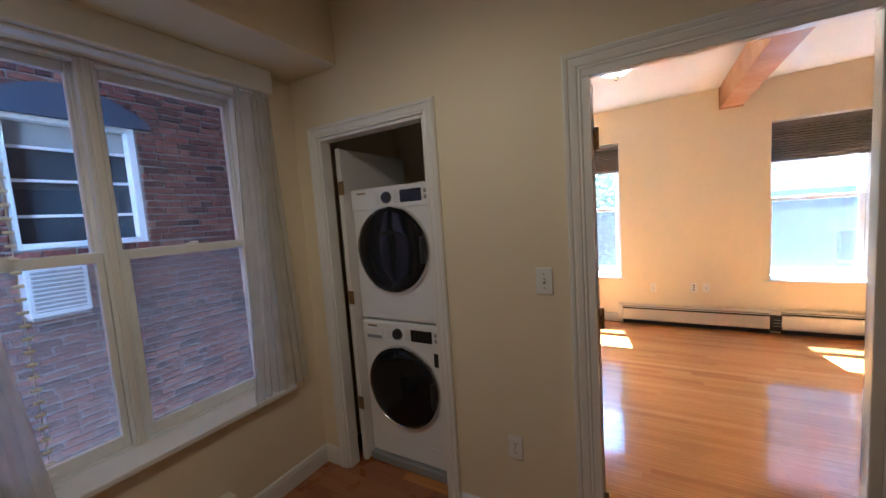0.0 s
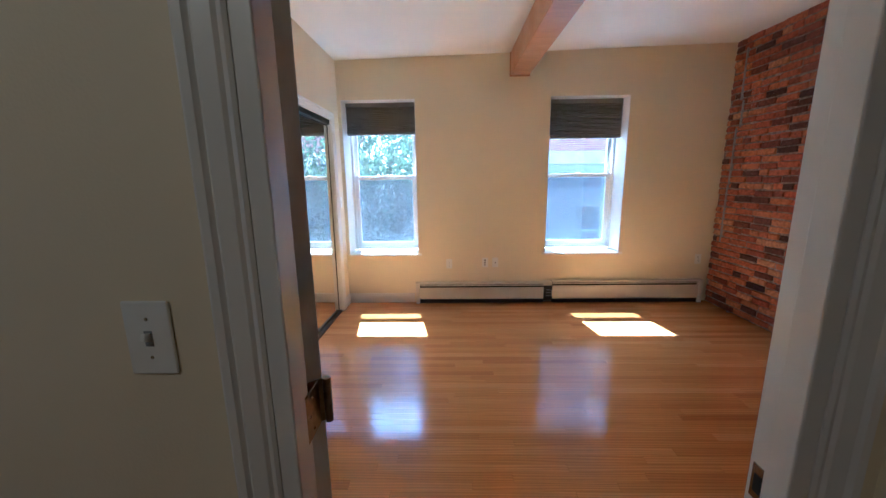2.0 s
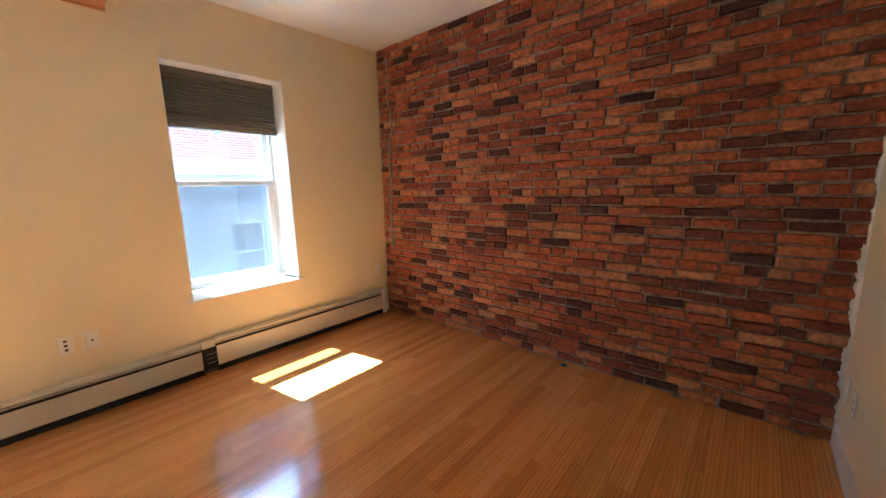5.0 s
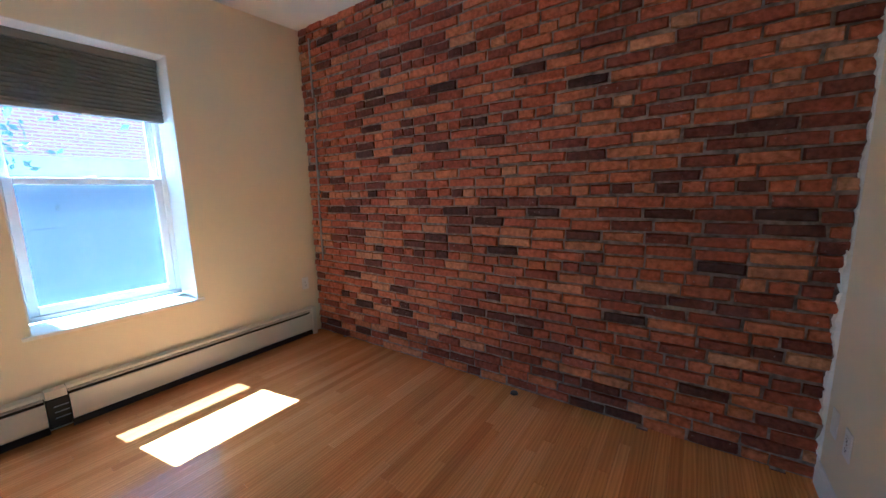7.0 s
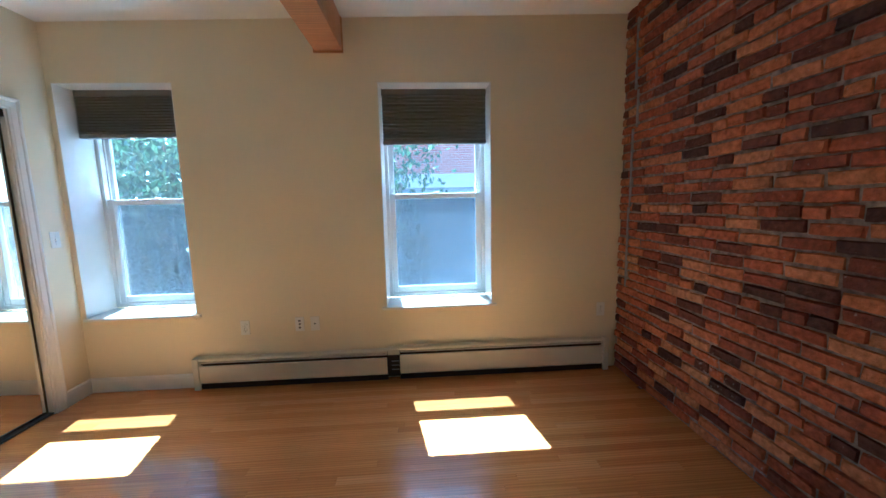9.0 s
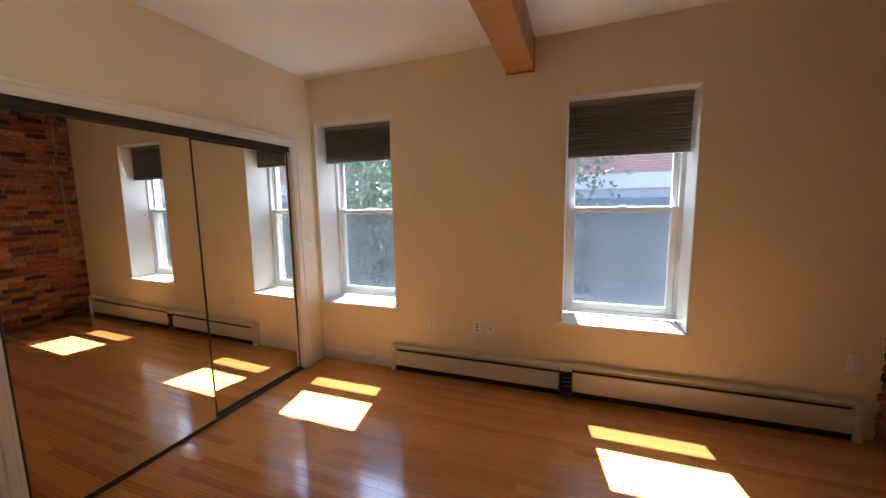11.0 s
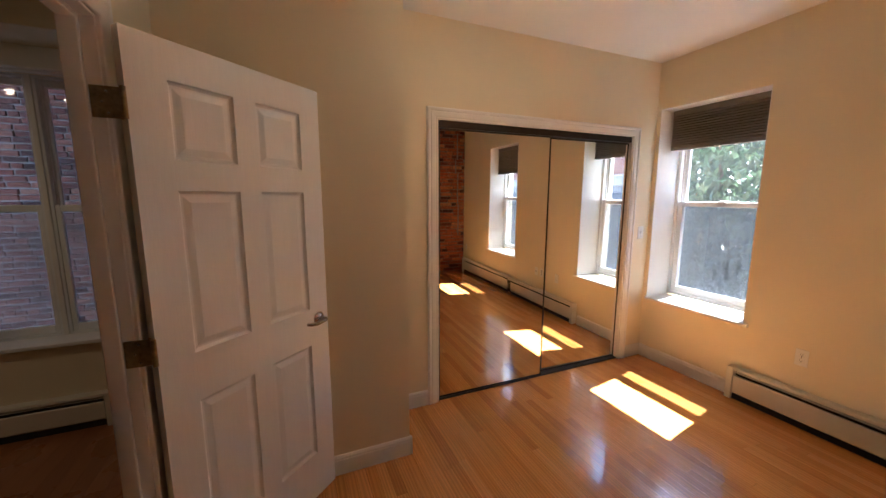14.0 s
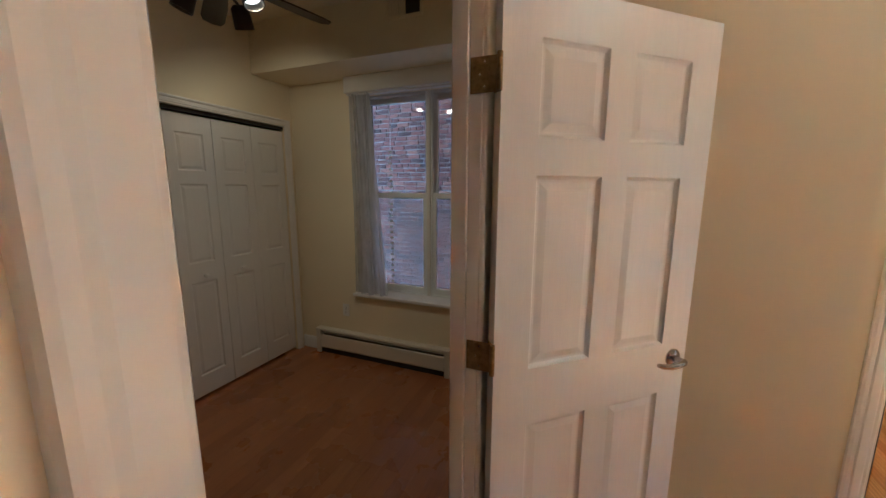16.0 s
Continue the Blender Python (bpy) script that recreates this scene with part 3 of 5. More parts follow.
structure("trim_door_casing_room", casing("y", Y_DOOR, 1, DOOR[0], DOOR[1], DOOR[2], profile=CASING_PLAIN), M_TRIM, "white moulded casing round the doorway", "trim")
structure("trim_laundry_casing", casing("y", 0.0, -1, LAUNDRY[0], LAUNDRY[1], LAUNDRY[2], width=0.065), M_TRIM, "white moulded casing round the laundry closet", "trim")
bm = bmesh.new()
box(bm, LAUNDRY[0] - 0.001, LAUNDRY[0] + 0.018, -0.002, Y_DOOR + 0.002, 0, LAUNDRY[2], bev=0.002)
box(bm, LAUNDRY[1] - 0.018, LAUNDRY[1] + 0.001, -0.002, Y_DOOR + 0.002, 0, LAUNDRY[2], bev=0.002)
box(bm, LAUNDRY[0] + 0.018, LAUNDRY[1] - 0.018, -0.002, Y_DOOR + 0.002, LAUNDRY[2] - 0.018, LAUNDRY[2] + 0.001, bev=0.002)
structure("trim_laundry_lining", bm, M_TRIM, "white enamelled laundry closet lining", "door frame")
structure("trim_mirror_casing", casing("x", X_CLOSET, 1, MIR_Y[0], MIR_Y[1], MIR_Z), M_TRIM, "white moulded casing round the mirrored closet", "trim")
structure("trim_bifold_casing", casing("y", Y_HALL, 1, BIF[0], BIF[1], BIF[2], width=0.058), M_TRIM, "white moulded casing round the bifold closet", "trim")
part("strike_plate", B(DOOR[1] - 0.0085, DOOR[1] - 0.0055, 0.039, 0.066, 0.905, 0.970, bev=0.001), M_NICKEL, door_lining, "satin nickel strike plate")
part("strike_hole", B(DOOR[1] - 0.0095, DOOR[1] - 0.0075, 0.045, 0.059, 0.920, 0.953), M_SLOT, door_lining)

# skirting boards
for name, a, b, nn in (
    ("baseboard_north", (X_CLOSET, Y_WIN), (0.11, Y_WIN), (0, -1)),
    ("baseboard_closet_n", (X_CLOSET, MIR_Y[1] + 0.08), (X_CLOSET, Y_WIN - 0.014), (1, 0)),
    ("baseboard_closet_s", (X_CLOSET, 1.149), (X_CLOSET, MIR_Y[0] - 0.08), (1, 0)),
    ("baseboard_box_end", (X_CLOSET, 1.135), (-0.216, 1.135), (0, 1)),
    ("baseboard_box_side", (-0.23, Y_DOOR), (-0.23, 1.149), (1, 0)),
    ("baseboard_door_l", (-0.216, Y_DOOR), (DOOR[0] - 0.08, Y_DOOR), (0, 1)),
    ("baseboard_door_r", (DOOR[1] + 0.08, Y_DOOR), (X_BRICK, Y_DOOR), (0, 1)),
    ("baseboard_hall_n", (LAUNDRY[1] + 0.067, 0.0), (DOOR[0] - 0.08, 0.0), (0, -1)),
    ("baseboard_hall_w", (X_HALL, -0.62), (X_HALL, 0.0), (1, 0)),
    ("baseboard_hall_nw", (X_HALL + 0.014, 0.0), (LAUNDRY[0] - 0.067, 0.0), (0, -1)),
    ("baseboard_hall_sw", (X_HALL, Y_HALL), (X_HALL, -1.96), (1, 0)),
):
    structure(name, baseboard(a, b, nn), M_TRIM, "white moulded skirting board", "baseboard")

# beam
beam = structure("beam", B(1.195, 1.395, Y_DOOR, Y_WIN, 2.52, 2.82, bev=0.004), None, "varnished fir ceiling beam", "beam")
beam.data.materials.append(M_BEAM)
bm = bmesh.new()
box(bm, 1.188, 1.402, Y_WIN - 0.022, Y_WIN - 0.001, 2.510, 2.520)
box(bm, 1.188, 1.195, Y_WIN - 0.022, Y_WIN - 0.001, 2.520, 2.747)
box(bm, 1.395, 1.402, Y_WIN - 0.022, Y_WIN - 0.001, 2.520, 2.751)
part("end_trim", bm, M_BEAM, beam, "thin wooden trim at the beam's end")

# ---- windows ----


def window(name, x0, x1, z0, z1, y, m, label, screen=True, group="", f=0.035, stile=0.045, low_glass=None):
    """A double-hung vinyl window between x0 and x1 in its own axes: room side at -y, frame from y to y + 0.09."""
    w = thing(name, (0, 0, 0), label, "window", group, kind="structure")
    w.matrix_world = m
    bm = bmesh.new()
    box(bm, x0, x0 + f, y, y + 0.10, z0, z1, bev=0.002)
    box(bm, x1 - f, x1, y, y + 0.10, z0, z1, bev=0.002)
    box(bm, x0 + f, x1 - f, y, y + 0.10, z1 - f, z1, bev=0.002)
    box(bm, x0 + f, x1 - f, y - 0.005, y + 0.10, z0, z0 + f, bev=0.002)
    for xx in (x0 + f, x1 - f - 0.012):
        box(bm, xx, xx + 0.012, y + 0.040, y + 0.050, z0 + f, z1 - f)
    part("window_frame", bm, M_VINYL, w, local=True)
    zm = z0 + (z1 - z0) * 0.51
    a, b = x0 + f + 0.002, x1 - f - 0.002
    for sash, yy, s0, s1, st in (("lower_sash", y + 0.006, z0 + f, zm + 0.022, stile), ("upper_sash", y + 0.052, zm - 0.022, z1 - f, stile - 0.005)):
        bm = bmesh.new()
        box(bm, a, a + st, yy, yy + 0.032, s0, s1, bev=0.003)
        box(bm, b - st, b, yy, yy + 0.032, s0, s1, bev=0.003)
        box(bm, a + st, b - st, yy, yy + 0.032, s1 - 0.044, s1, bev=0.003)
        box(bm, a + st, b - st, yy, yy + 0.032, s0, s0 + (0.055 if sash == "lower_sash" else 0.044), bev=0.003)
        so = part(sash, bm, M_VINYL, w, local=True)
        pane = part("pane", B(a + st - 0.004, b - st + 0.004, yy + 0.014, yy + 0.018, s0 + 0.04, s1 - 0.04), low_glass if low_glass and sash == "lower_sash" else M_GLASS, so, "fogged window glass" if low_glass and sash == "lower_sash" else "clear window glass", local=True)
        pane.visible_shadow = False
    c = (a + b) / 2
    bm = B(c - 0.03, c + 0.03, y + 0.008, y + 0.036, zm + 0.022, zm + 0.028, bev=0.001)
    box(bm, c - 0.006, c + 0.034, y + 0.014, y + 0.026, zm + 0.028, zm + 0.036, bev=0.002)
    part("sash_lock", bm, M_PLATE, w, "small sash lock", local=True)
    if screen:
        bm = bmesh.new()
        ys = y + 0.088
        for c0, c1, d0, d1 in ((a, a + 0.016, z0 + f, zm), (b - 0.016, b, z0 + f, zm), (a + 0.016, b - 0.016, z0 + f, z0 + f + 0.016), (a + 0.016, b - 0.016, zm - 0.016, zm)):
            box(bm, c0, c1, ys, ys + 0.008, d0, d1)
        so = part("screen_frame", bm, M_VINYL, w, local=True)
        part("screen", B(a + 0.014, b - 0.014, ys + 0.003, ys + 0.004, z0 + f + 0.014, zm - 0.014), M_SCREEN, so, "fine grey insect screen", local=True)
    return w


ID = Matrix.Identity(4)
win_a = window("window_1", *WIN1, 0.60, WIN_Z[1], Y_SASH - 0.02, ID, "white vinyl double-hung window with half screen", group="bedroom windows")
win_b = window("window_2", *WIN2, 0.60, WIN_Z[1], Y_SASH - 0.02, ID, "white vinyl double-hung window with half screen", group="bedroom windows")
for w, (x0, x1), lo, hi in ((win_a, WIN1, 0.0, 0.035), (win_b, WIN2, 0.035, 0.035)):
    part("window_sill", B(x0 - lo, x1 + hi, Y_WIN - 0.028, Y_WIN - 0.001, 0.572, 0.594, bev=0.004, seg=2), M_TRIM, w, "white painted sill nosing")
    bm = B(x0 + 0.001, x1 - 0.001, Y_WIN - 0.001, Y_SASH - 0.02, 0.5705, 0.594)
    part("window_stool", bm, M_TRIM, w)
    part("window_apron", B(x0 + 0.005, x1 - 0.005, Y_WIN - 0.009, Y_WIN - 0.0005, 0.545, 0.571, bev=0.002), M_WALL, w)
    bm = B(x0 + 0.0005, x0 + 0.006, Y_WIN + 0.0005, Y_SASH - 0.02, 0.595, WIN_Z[1] - 0.0005)
    box(bm, x1 - 0.006, x1 - 0.0005, Y_WIN + 0.0005, Y_SASH - 0.02, 0.595, WIN_Z[1] - 0.0005)
    box(bm, x0 + 0.006, x1 - 0.006, Y_WIN + 0.0005, Y_SASH - 0.02, WIN_Z[1] - 0.006, WIN_Z[1] - 0.0005)
    part("reveal_lining", bm, M_TRIM, w, "white painted reveal")

# hall window: a pair in one opening, seen across x
HM = Matrix(((0, -1, 0, 0), (1, 0, 0, 0), (0, 0, 1, 0), (0, 0, 0, 1)))
hall_a = window("window_3", HWIN_Y[0], -0.905, 0.61, HWIN_Z[1], 1.50, HM, "white vinyl double-hung window over the alley", screen=False, group="hall windows", f=0.016, stile=0.026, low_glass=M_FOG)
hall_b = window("window_4", -0.877, HWIN_Y[1], 0.61, HWIN_Z[1], 1.50, HM, "white vinyl double-hung window over the alley", screen=False, group="hall windows", f=0.016, stile=0.026, low_glass=M_FOG)
structure("trim_mullion", B(-1.60, -1.488, -0.905, -0.877, 0.61, HWIN_Z[1], bev=0.003), M_TRIM, "white mullion between the hall windows", "trim")
structure("trim_hall_sill", B(-1.50, -1.315, HWIN_Y[0] - 0.05, HWIN_Y[1] + 0.07, 0.586, 0.612, bev=0.004), M_TRIM, "white painted hall window sill", "sill")
structure("trim_hall_header", B(-1.42, -1.29, HWIN_Y[0] - 0.05, -0.17, 2.275, 2.403, bev=0.008, seg=2), M_TRIM, "white boxed head board above the hall window", "trim")


def blind(x0, x1, z0):
    """A cellular shade, drawn up to the top quarter of its window."""
    y, z1 = Y_WIN + 0.17, 2.285
    th = thing("cellular_blind", ((x0 + x1) / 2, y, z0), "taupe pleated cellular blind drawn partly down", "blind", "window blinds")
    part("headrail", B(x0, x1, y - 0.022, y + 0.024, z1 - 0.028, z1 + 0.019, bev=0.003), M_BLINDRAIL, th)
    n = 13
    bm = bmesh.new()
    fz0, fz1 = z0 + 0.030, z1 - 0.028
    front, rear = [], []
    for k in range(2 * n + 1):
        z = fz1 + (fz0 - fz1) * k / (2 * n)
        d = 0.024 if k % 2 else 0.0
        front.append((y - 0.008 - d, z))
        rear.append((y + 0.008 + d, z))
    for side in (front, rear):
        vs = [[bm.verts.new((x, yy, z)) for yy, z in side] for x in (x0 + 0.004, x1 - 0.004)]
        for k in range(2 * n):
            bm.faces.new((vs[0][k], vs[0][k + 1], vs[1][k + 1], vs[1][k]))
    for x in (x0 + 0.004, x1 - 0.004):
        for k in range(2 * n):
            bm.faces.new([bm.verts.new((x, *p)) for p in (front[k], front[k + 1], rear[k + 1], rear[k])])
    part("fabric", bm, M_BLIND, th, "pleated taupe fabric")
    part("bottom_rail", B(x0 + 0.002, x1 - 0.002, y - 0.026, y + 0.026, z0, z0 + 0.030, bev=0.004), M_BLINDRAIL, th)
    part("pull_tab", B((x0 + x1) / 2 - 0.022, (x0 + x1) / 2 + 0.022, y - 0.030, y - 0.020, z0 - 0.008, z0 + 0.006, bev=0.002), M_PLATE, th, "small clear pull tab")


blind(WIN1[0] + 0.012, WIN1[1] - 0.012, 1.955)
blind(WIN2[0] + 0.012, WIN2[1] - 0.012, 1.880)

# ---- the panelled door ----
PANELS = ((0.115, 0.335, 1.655, 1.90), (0.427, 0.647, 1.655, 1.90), (0.115, 0.335, 0.995, 1.555), (0.427, 0.647, 0.995, 1.555), (0.115, 0.335, 0.24, 0.815), (0.427, 0.647, 0.24, 0.815))


def panelled_slab(w, h, t, panels, rim=0.010, deep=0.012, field=0.030, lift=0.006, both=True):
    """A slab over x 0..w, y 0..t, z 0..h with sunk and raised panels in both faces."""
    bm = bmesh.new()
    xs = sorted({0, w, *[p[0] for p in panels], *[p[1] for p in panels]})
    zs = sorted({0, h, *[p[2] for p in panels], *[p[3] for p in panels]})
    for y, s in ((0.0, 1), (t, -1)):
        for i in range(len(xs) - 1):
            for j in range(len(zs) - 1):
                cx, cz = (xs[i] + xs[i + 1]) / 2, (zs[j] + zs[j + 1]) / 2
                if any(p[0] < cx < p[1] and p[2] < cz < p[3] for p in panels):
                    continue
                bm.faces.new([bm.verts.new(c) for c in ((xs[i], y, zs[j]), (xs[i + 1], y, zs[j]), (xs[i + 1], y, zs[j + 1]), (xs[i], y, zs[j + 1]))])
        for x0, x1, z0, z1 in panels:
            rings = []
            for inset, d in ((0, 0), (rim * 0.35, deep * 0.55), (rim, deep), (rim + field * 0.25, deep), (rim + field, deep - lift)):
                rings.append([bm.verts.new((x, y + s * d, z)) for x, z in ((x0 + inset, z0 + inset), (x1 - inset, z0 + inset), (x1 - inset, z1 - inset), (x0 + inset, z1 - inset))])
            for a, b in zip(rings, rings[1:]):
                for k in range(4):
                    bm.faces.new((a[k], a[(k + 1) % 4], b[(k + 1) % 4], b[k]))
            bm.faces.new(rings[-1])
    for c in (((0, 0, 0), (w, 0, 0), (w, t, 0), (0, t, 0)), ((0, 0, h), (w, 0, h), (w, t, h), (0, t, h)), ((0, 0, 0), (0, t, 0), (0, t, h), (0, 0, h)), ((w, 0, 0), (w, t, 0), (w, t, h), (w, 0, h))):
        bm.faces.new([bm.verts.new(q) for q in c])
    bmesh.ops.remove_doubles(bm, verts=bm.verts, dist=0.0001)
    return bm


def lever(th, x, z, y, s):
    """A lever handle on the face at y, standing out along s, pointing to the hinges."""
    rose = lathe([(0, 0), (0.031, 0), (0.031, 0.005), (0.026, 0.010), (0.012, 0.012), (0.011, 0.045), (0, 0.045)], 28, pose(x, y, z, -90 * s, 0, 0))
    h = part("handle", rose, M_NICKEL, th, "satin nickel lever handle", smooth=True, local=True)
    o = y + s * 0.046
    pts = [(x + 0.006, o - s * 0.006, z), (x - 0.005, o, z), (x - 0.03, o + s * 0.002, z - 0.002), (x - 0.06, o + s * 0.001, z - 0.005), (x - 0.09, o - s * 0.004, z - 0.001), (x - 0.108, o - s * 0.008, z + 0.004)]
    part("lever", tube(pts, [0.011, 0.012, 0.011, 0.010, 0.009, 0.007], 12), M_NICKEL, h, smooth=True, local=True)


DOOR_ANG = 131.5
door = thing("door_1", (0.314, 0.122, 0.008), "white six-panel door standing wide open", "door", turn=DOOR_ANG, kind="structure")
part("leaf", panelled_slab(0.762, 2.022, 0.035, PANELS), M_DOOR, door, local=True)
lever(door, 0.762 - 0.062, 0.94, 0.0, -1)
lever(door, 0.762 - 0.062, 0.94, 0.035, 1)
part("latch_plate", B(0.7605, 0.7635, 0.006, 0.030, 0.91, 0.97, bev=0.001), M_NICKEL, door, local=True)
for z in (0.20, 1.045, 1.805):
    hg = part("hinge", tube([(-0.008, -0.006, z - 0.045), (-0.008, -0.006, z + 0.045)], 0.0075, 12), M_BRASS, door, "aged brass butt hinge", smooth=True, local=True)
    bm = B(-0.004, -0.001, 0.0, 0.030, z - 0.044, z + 0.044, bev=0.001)
    part("hinge_leaf", bm, M_BRASS, hg, local=True)
    bm = B(DOOR[0] + 0.0062, DOOR[0] + 0.009, 0.040, 0.112, z - 0.036, z + 0.052, bev=0.001)
    part("jamb_leaf", bm, M_BRASS, hg)
    for dz in (-0.03, 0.0, 0.03):
        part("screw", lathe([(0, 0), (0.0035, 0), (0.003, 0.0012), (0, 0.0014)], 10, pose(DOOR[0] + 0.009, 0.070 + (0.008 if dz else -0.004), z + 0.008 + dz, 0, 90, 0)), M_NICKEL, hg)

# dark door in the hall
dark = thing("door_2", (X_HALL_R, -0.15, 0.0), "dark brown stained wooden door, closed", "door", kind="structure")
part("leaf", turned(panelled_slab(0.90, 2.035, 0.04, ()), pose(X_HALL_R - 0.012, -0.155, 0.006, 0, 0, -90)), M_DARKWOOD, dark)
part("door_viewer", B(X_HALL_R - 0.016, X_HALL_R - 0.011, -0.268, -0.250, 1.475, 1.512, bev=0.002), M_PLATE, dark, "small pale door plate")
bm = B(X_HALL_R - 0.014, X_HALL_R + 0.09, -0.152, -0.134, 0, 2.05)
part("jamb", bm, M_DARKWOOD, dark)

# ---- mirrored closet ----
closet = thing("mirrored_closet", (X_CLOSET, 2.49, 0.0), "two mirrored sliding closet doors in slim dark frames", "closet doors")
part("header_track", B(X_CLOSET - 0.075, X_CLOSET - 0.004, MIR_Y[0] + 0.001, MIR_Y[1] - 0.001, MIR_Z - 0.048, MIR_Z - 0.001, bev=0.002), M_BRONZE, closet, "dark bronze header track")
part("floor_track", B(X_CLOSET - 0.075, X_CLOSET - 0.004, MIR_Y[0] + 0.001, MIR_Y[1] - 0.001, 0.001, 0.013, bev=0.003), M_BRONZE, closet, "dark bronze floor track")
bm = B(X_CLOSET - 0.085, X_CLOSET + 0.001, MIR_Y[0] - 0.0005, MIR_Y[0] + 0.010, 0, MIR_Z - 0.001)
part("jamb", bm, M_TRIM, closet)
part("jamb", B(X_CLOSET - 0.085, X_CLOSET + 0.001, MIR_Y[1] - 0.010, MIR_Y[1] + 0.0005, 0, MIR_Z - 0.001), M_TRIM, closet)
for y0, y1, xf in ((MIR_Y[0] + 0.012, 2.475, X_CLOSET - 0.010), (2.445, MIR_Y[1] - 0.012, X_CLOSET - 0.044)):
    bm = bmesh.new()
    z0, z1 = 0.014, MIR_Z - 0.052
    box(bm, xf - 0.022, xf, y0, y0 + 0.014, z0, z1, bev=0.003)
    box(bm, xf - 0.022, xf, y1 - 0.014, y1, z0, z1, bev=0.003)
    box(bm, xf - 0.020, xf - 0.002, y0 + 0.014, y1 - 0.014, z0, z0 + 0.014, bev=0.002)
    box(bm, xf - 0.020, xf - 0.002, y0 + 0.014, y1 - 0.014, z1 - 0.012, z1, bev=0.002)
    c = Vector((xf - 0.008, (y0 + y1) / 2, 0.0))
    skew = Matrix.Translation(c) @ pose(0, 0, 0, 0, 0.3, -1.0) @ Matrix.Translation(-c)
    turned(bm, skew)
    fr = part("sliding_door", bm, M_BRONZE, closet, "slim dark bronze frame")
    part("mirror", turned(B(xf - 0.014, xf - 0.004, y0 + 0.010, y1 - 0.010, z0 + 0.010, z1 - 0.008), skew), M_MIRROR, fr, "clear silvered mirror")

# ---- baseboard heaters ----


def heater_section(x0, x1, cap_l, cap_r, h=0.25):
    """One run of hot-water baseboard along x, its back on y = 0, room side at -y."""
    th = thing("baseboard_heater", (x0, 0, 0), "cream enamelled baseboard heater along the wall", "heater", "baseboard heaters")
    L = x1 - x0
    # back plate coloured dark to hold the shade behind the panel
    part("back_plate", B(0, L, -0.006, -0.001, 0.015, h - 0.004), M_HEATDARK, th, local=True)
    bm = bmesh.new()
    prof = [(-0.001, h), (-0.050, h), (-0.060, h - 0.004), (-0.062, h - 0.020), (-0.059, h - 0.020), (-0.056, h - 0.007), (-0.001, h - 0.004)]
    rings = [[bm.verts.new((x, y, z)) for y, z in prof] for x in (0, L)]
    for i in range(len(prof)):
        j = (i + 1) % len(prof)
        bm.faces.new((rings[0][i], rings[0][j], rings[1][j], rings[1][i]))
    part("hood", bm, M_HEAT, th, local=True)
    part("damper", B(0.004, L - 0.004, -0.055, -0.030, h - 0.040, h - 0.034, bev=0.001), M_HEAT, th, local=True)
    bm = bmesh.new()
    prof = [(-0.060, h - 0.055), (-0.066, h - 0.060), (-0.066, 0.062), (-0.060, 0.052), (-0.057, 0.053), (-0.062, 0.063), (-0.062, h - 0.061), (-0.058, h - 0.058)]
    rings = [[bm.verts.new((x, y, z)) for y, z in prof] for x in (0.004, L - 0.004)]
    for i in range(len(prof)):
        j = (i + 1) % len(prof)
        bm.faces.new((rings[0][i], rings[0][j], rings[1][j], rings[1][i]))
    part("front_panel", bm, M_HEAT, th, local=True)
    # dark strips that draw the shade in the bottom gap and top slot
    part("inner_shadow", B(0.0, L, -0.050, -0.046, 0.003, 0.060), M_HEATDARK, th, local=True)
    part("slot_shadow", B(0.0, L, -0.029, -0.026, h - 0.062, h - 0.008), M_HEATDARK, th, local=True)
    part("fin_tube", B(0.01, L - 0.01, -0.045, -0.014, 0.075, 0.135), M_FIN, th, "aluminium fins inside", local=True)
    for on, xa in ((cap_l, -0.045), (cap_r, L)):
        if on:
            part("end_cap", B(xa, xa + 0.045, -0.070, -0.001, 0.0, h + 0.004, bev=0.004), M_HEAT, th, local=True)
    return th


hs = heater_section(0.0, 1.455, True, False)
hs.matrix_world = pose(0.175, Y_WIN, 0.0)
hs2 = heater_section(0.0, 1.68, False, True, 0.268)
hs2.matrix_world = pose(1.725, Y_WIN, 0.0)
jn = thing("heater_coupling", (1.68, Y_WIN - 0.04, 0.0), "dark gap with coupling between heater sections", "heater")
part("coupling_cover", B(1.632, 1.724, Y_WIN - 0.062, Y_WIN - 0.002, 0.212, 0.262, bev=0.003), M_HEAT, jn)
# dark block that draws the shade in the gap between sections
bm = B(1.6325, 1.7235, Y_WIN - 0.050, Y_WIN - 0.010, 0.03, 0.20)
part("gap_shade", bm, M_HEATDARK, jn)
for k in range(3):
    part("fin", B(1.66, 1.7235, Y_WIN - 0.054, Y_WIN - 0.048, 0.085 + 0.035 * k, 0.090 + 0.035 * k), M_GREYPL, jn)
hh = heater_section(0, 1.25, True, True, 0.235)
hh.matrix_world = pose(X_HALL, -1.92, 0.0, 0, 0, 90)
tagged(hh, "cream enamelled baseboard heater below the hall window")

# ---- plates on the walls ----


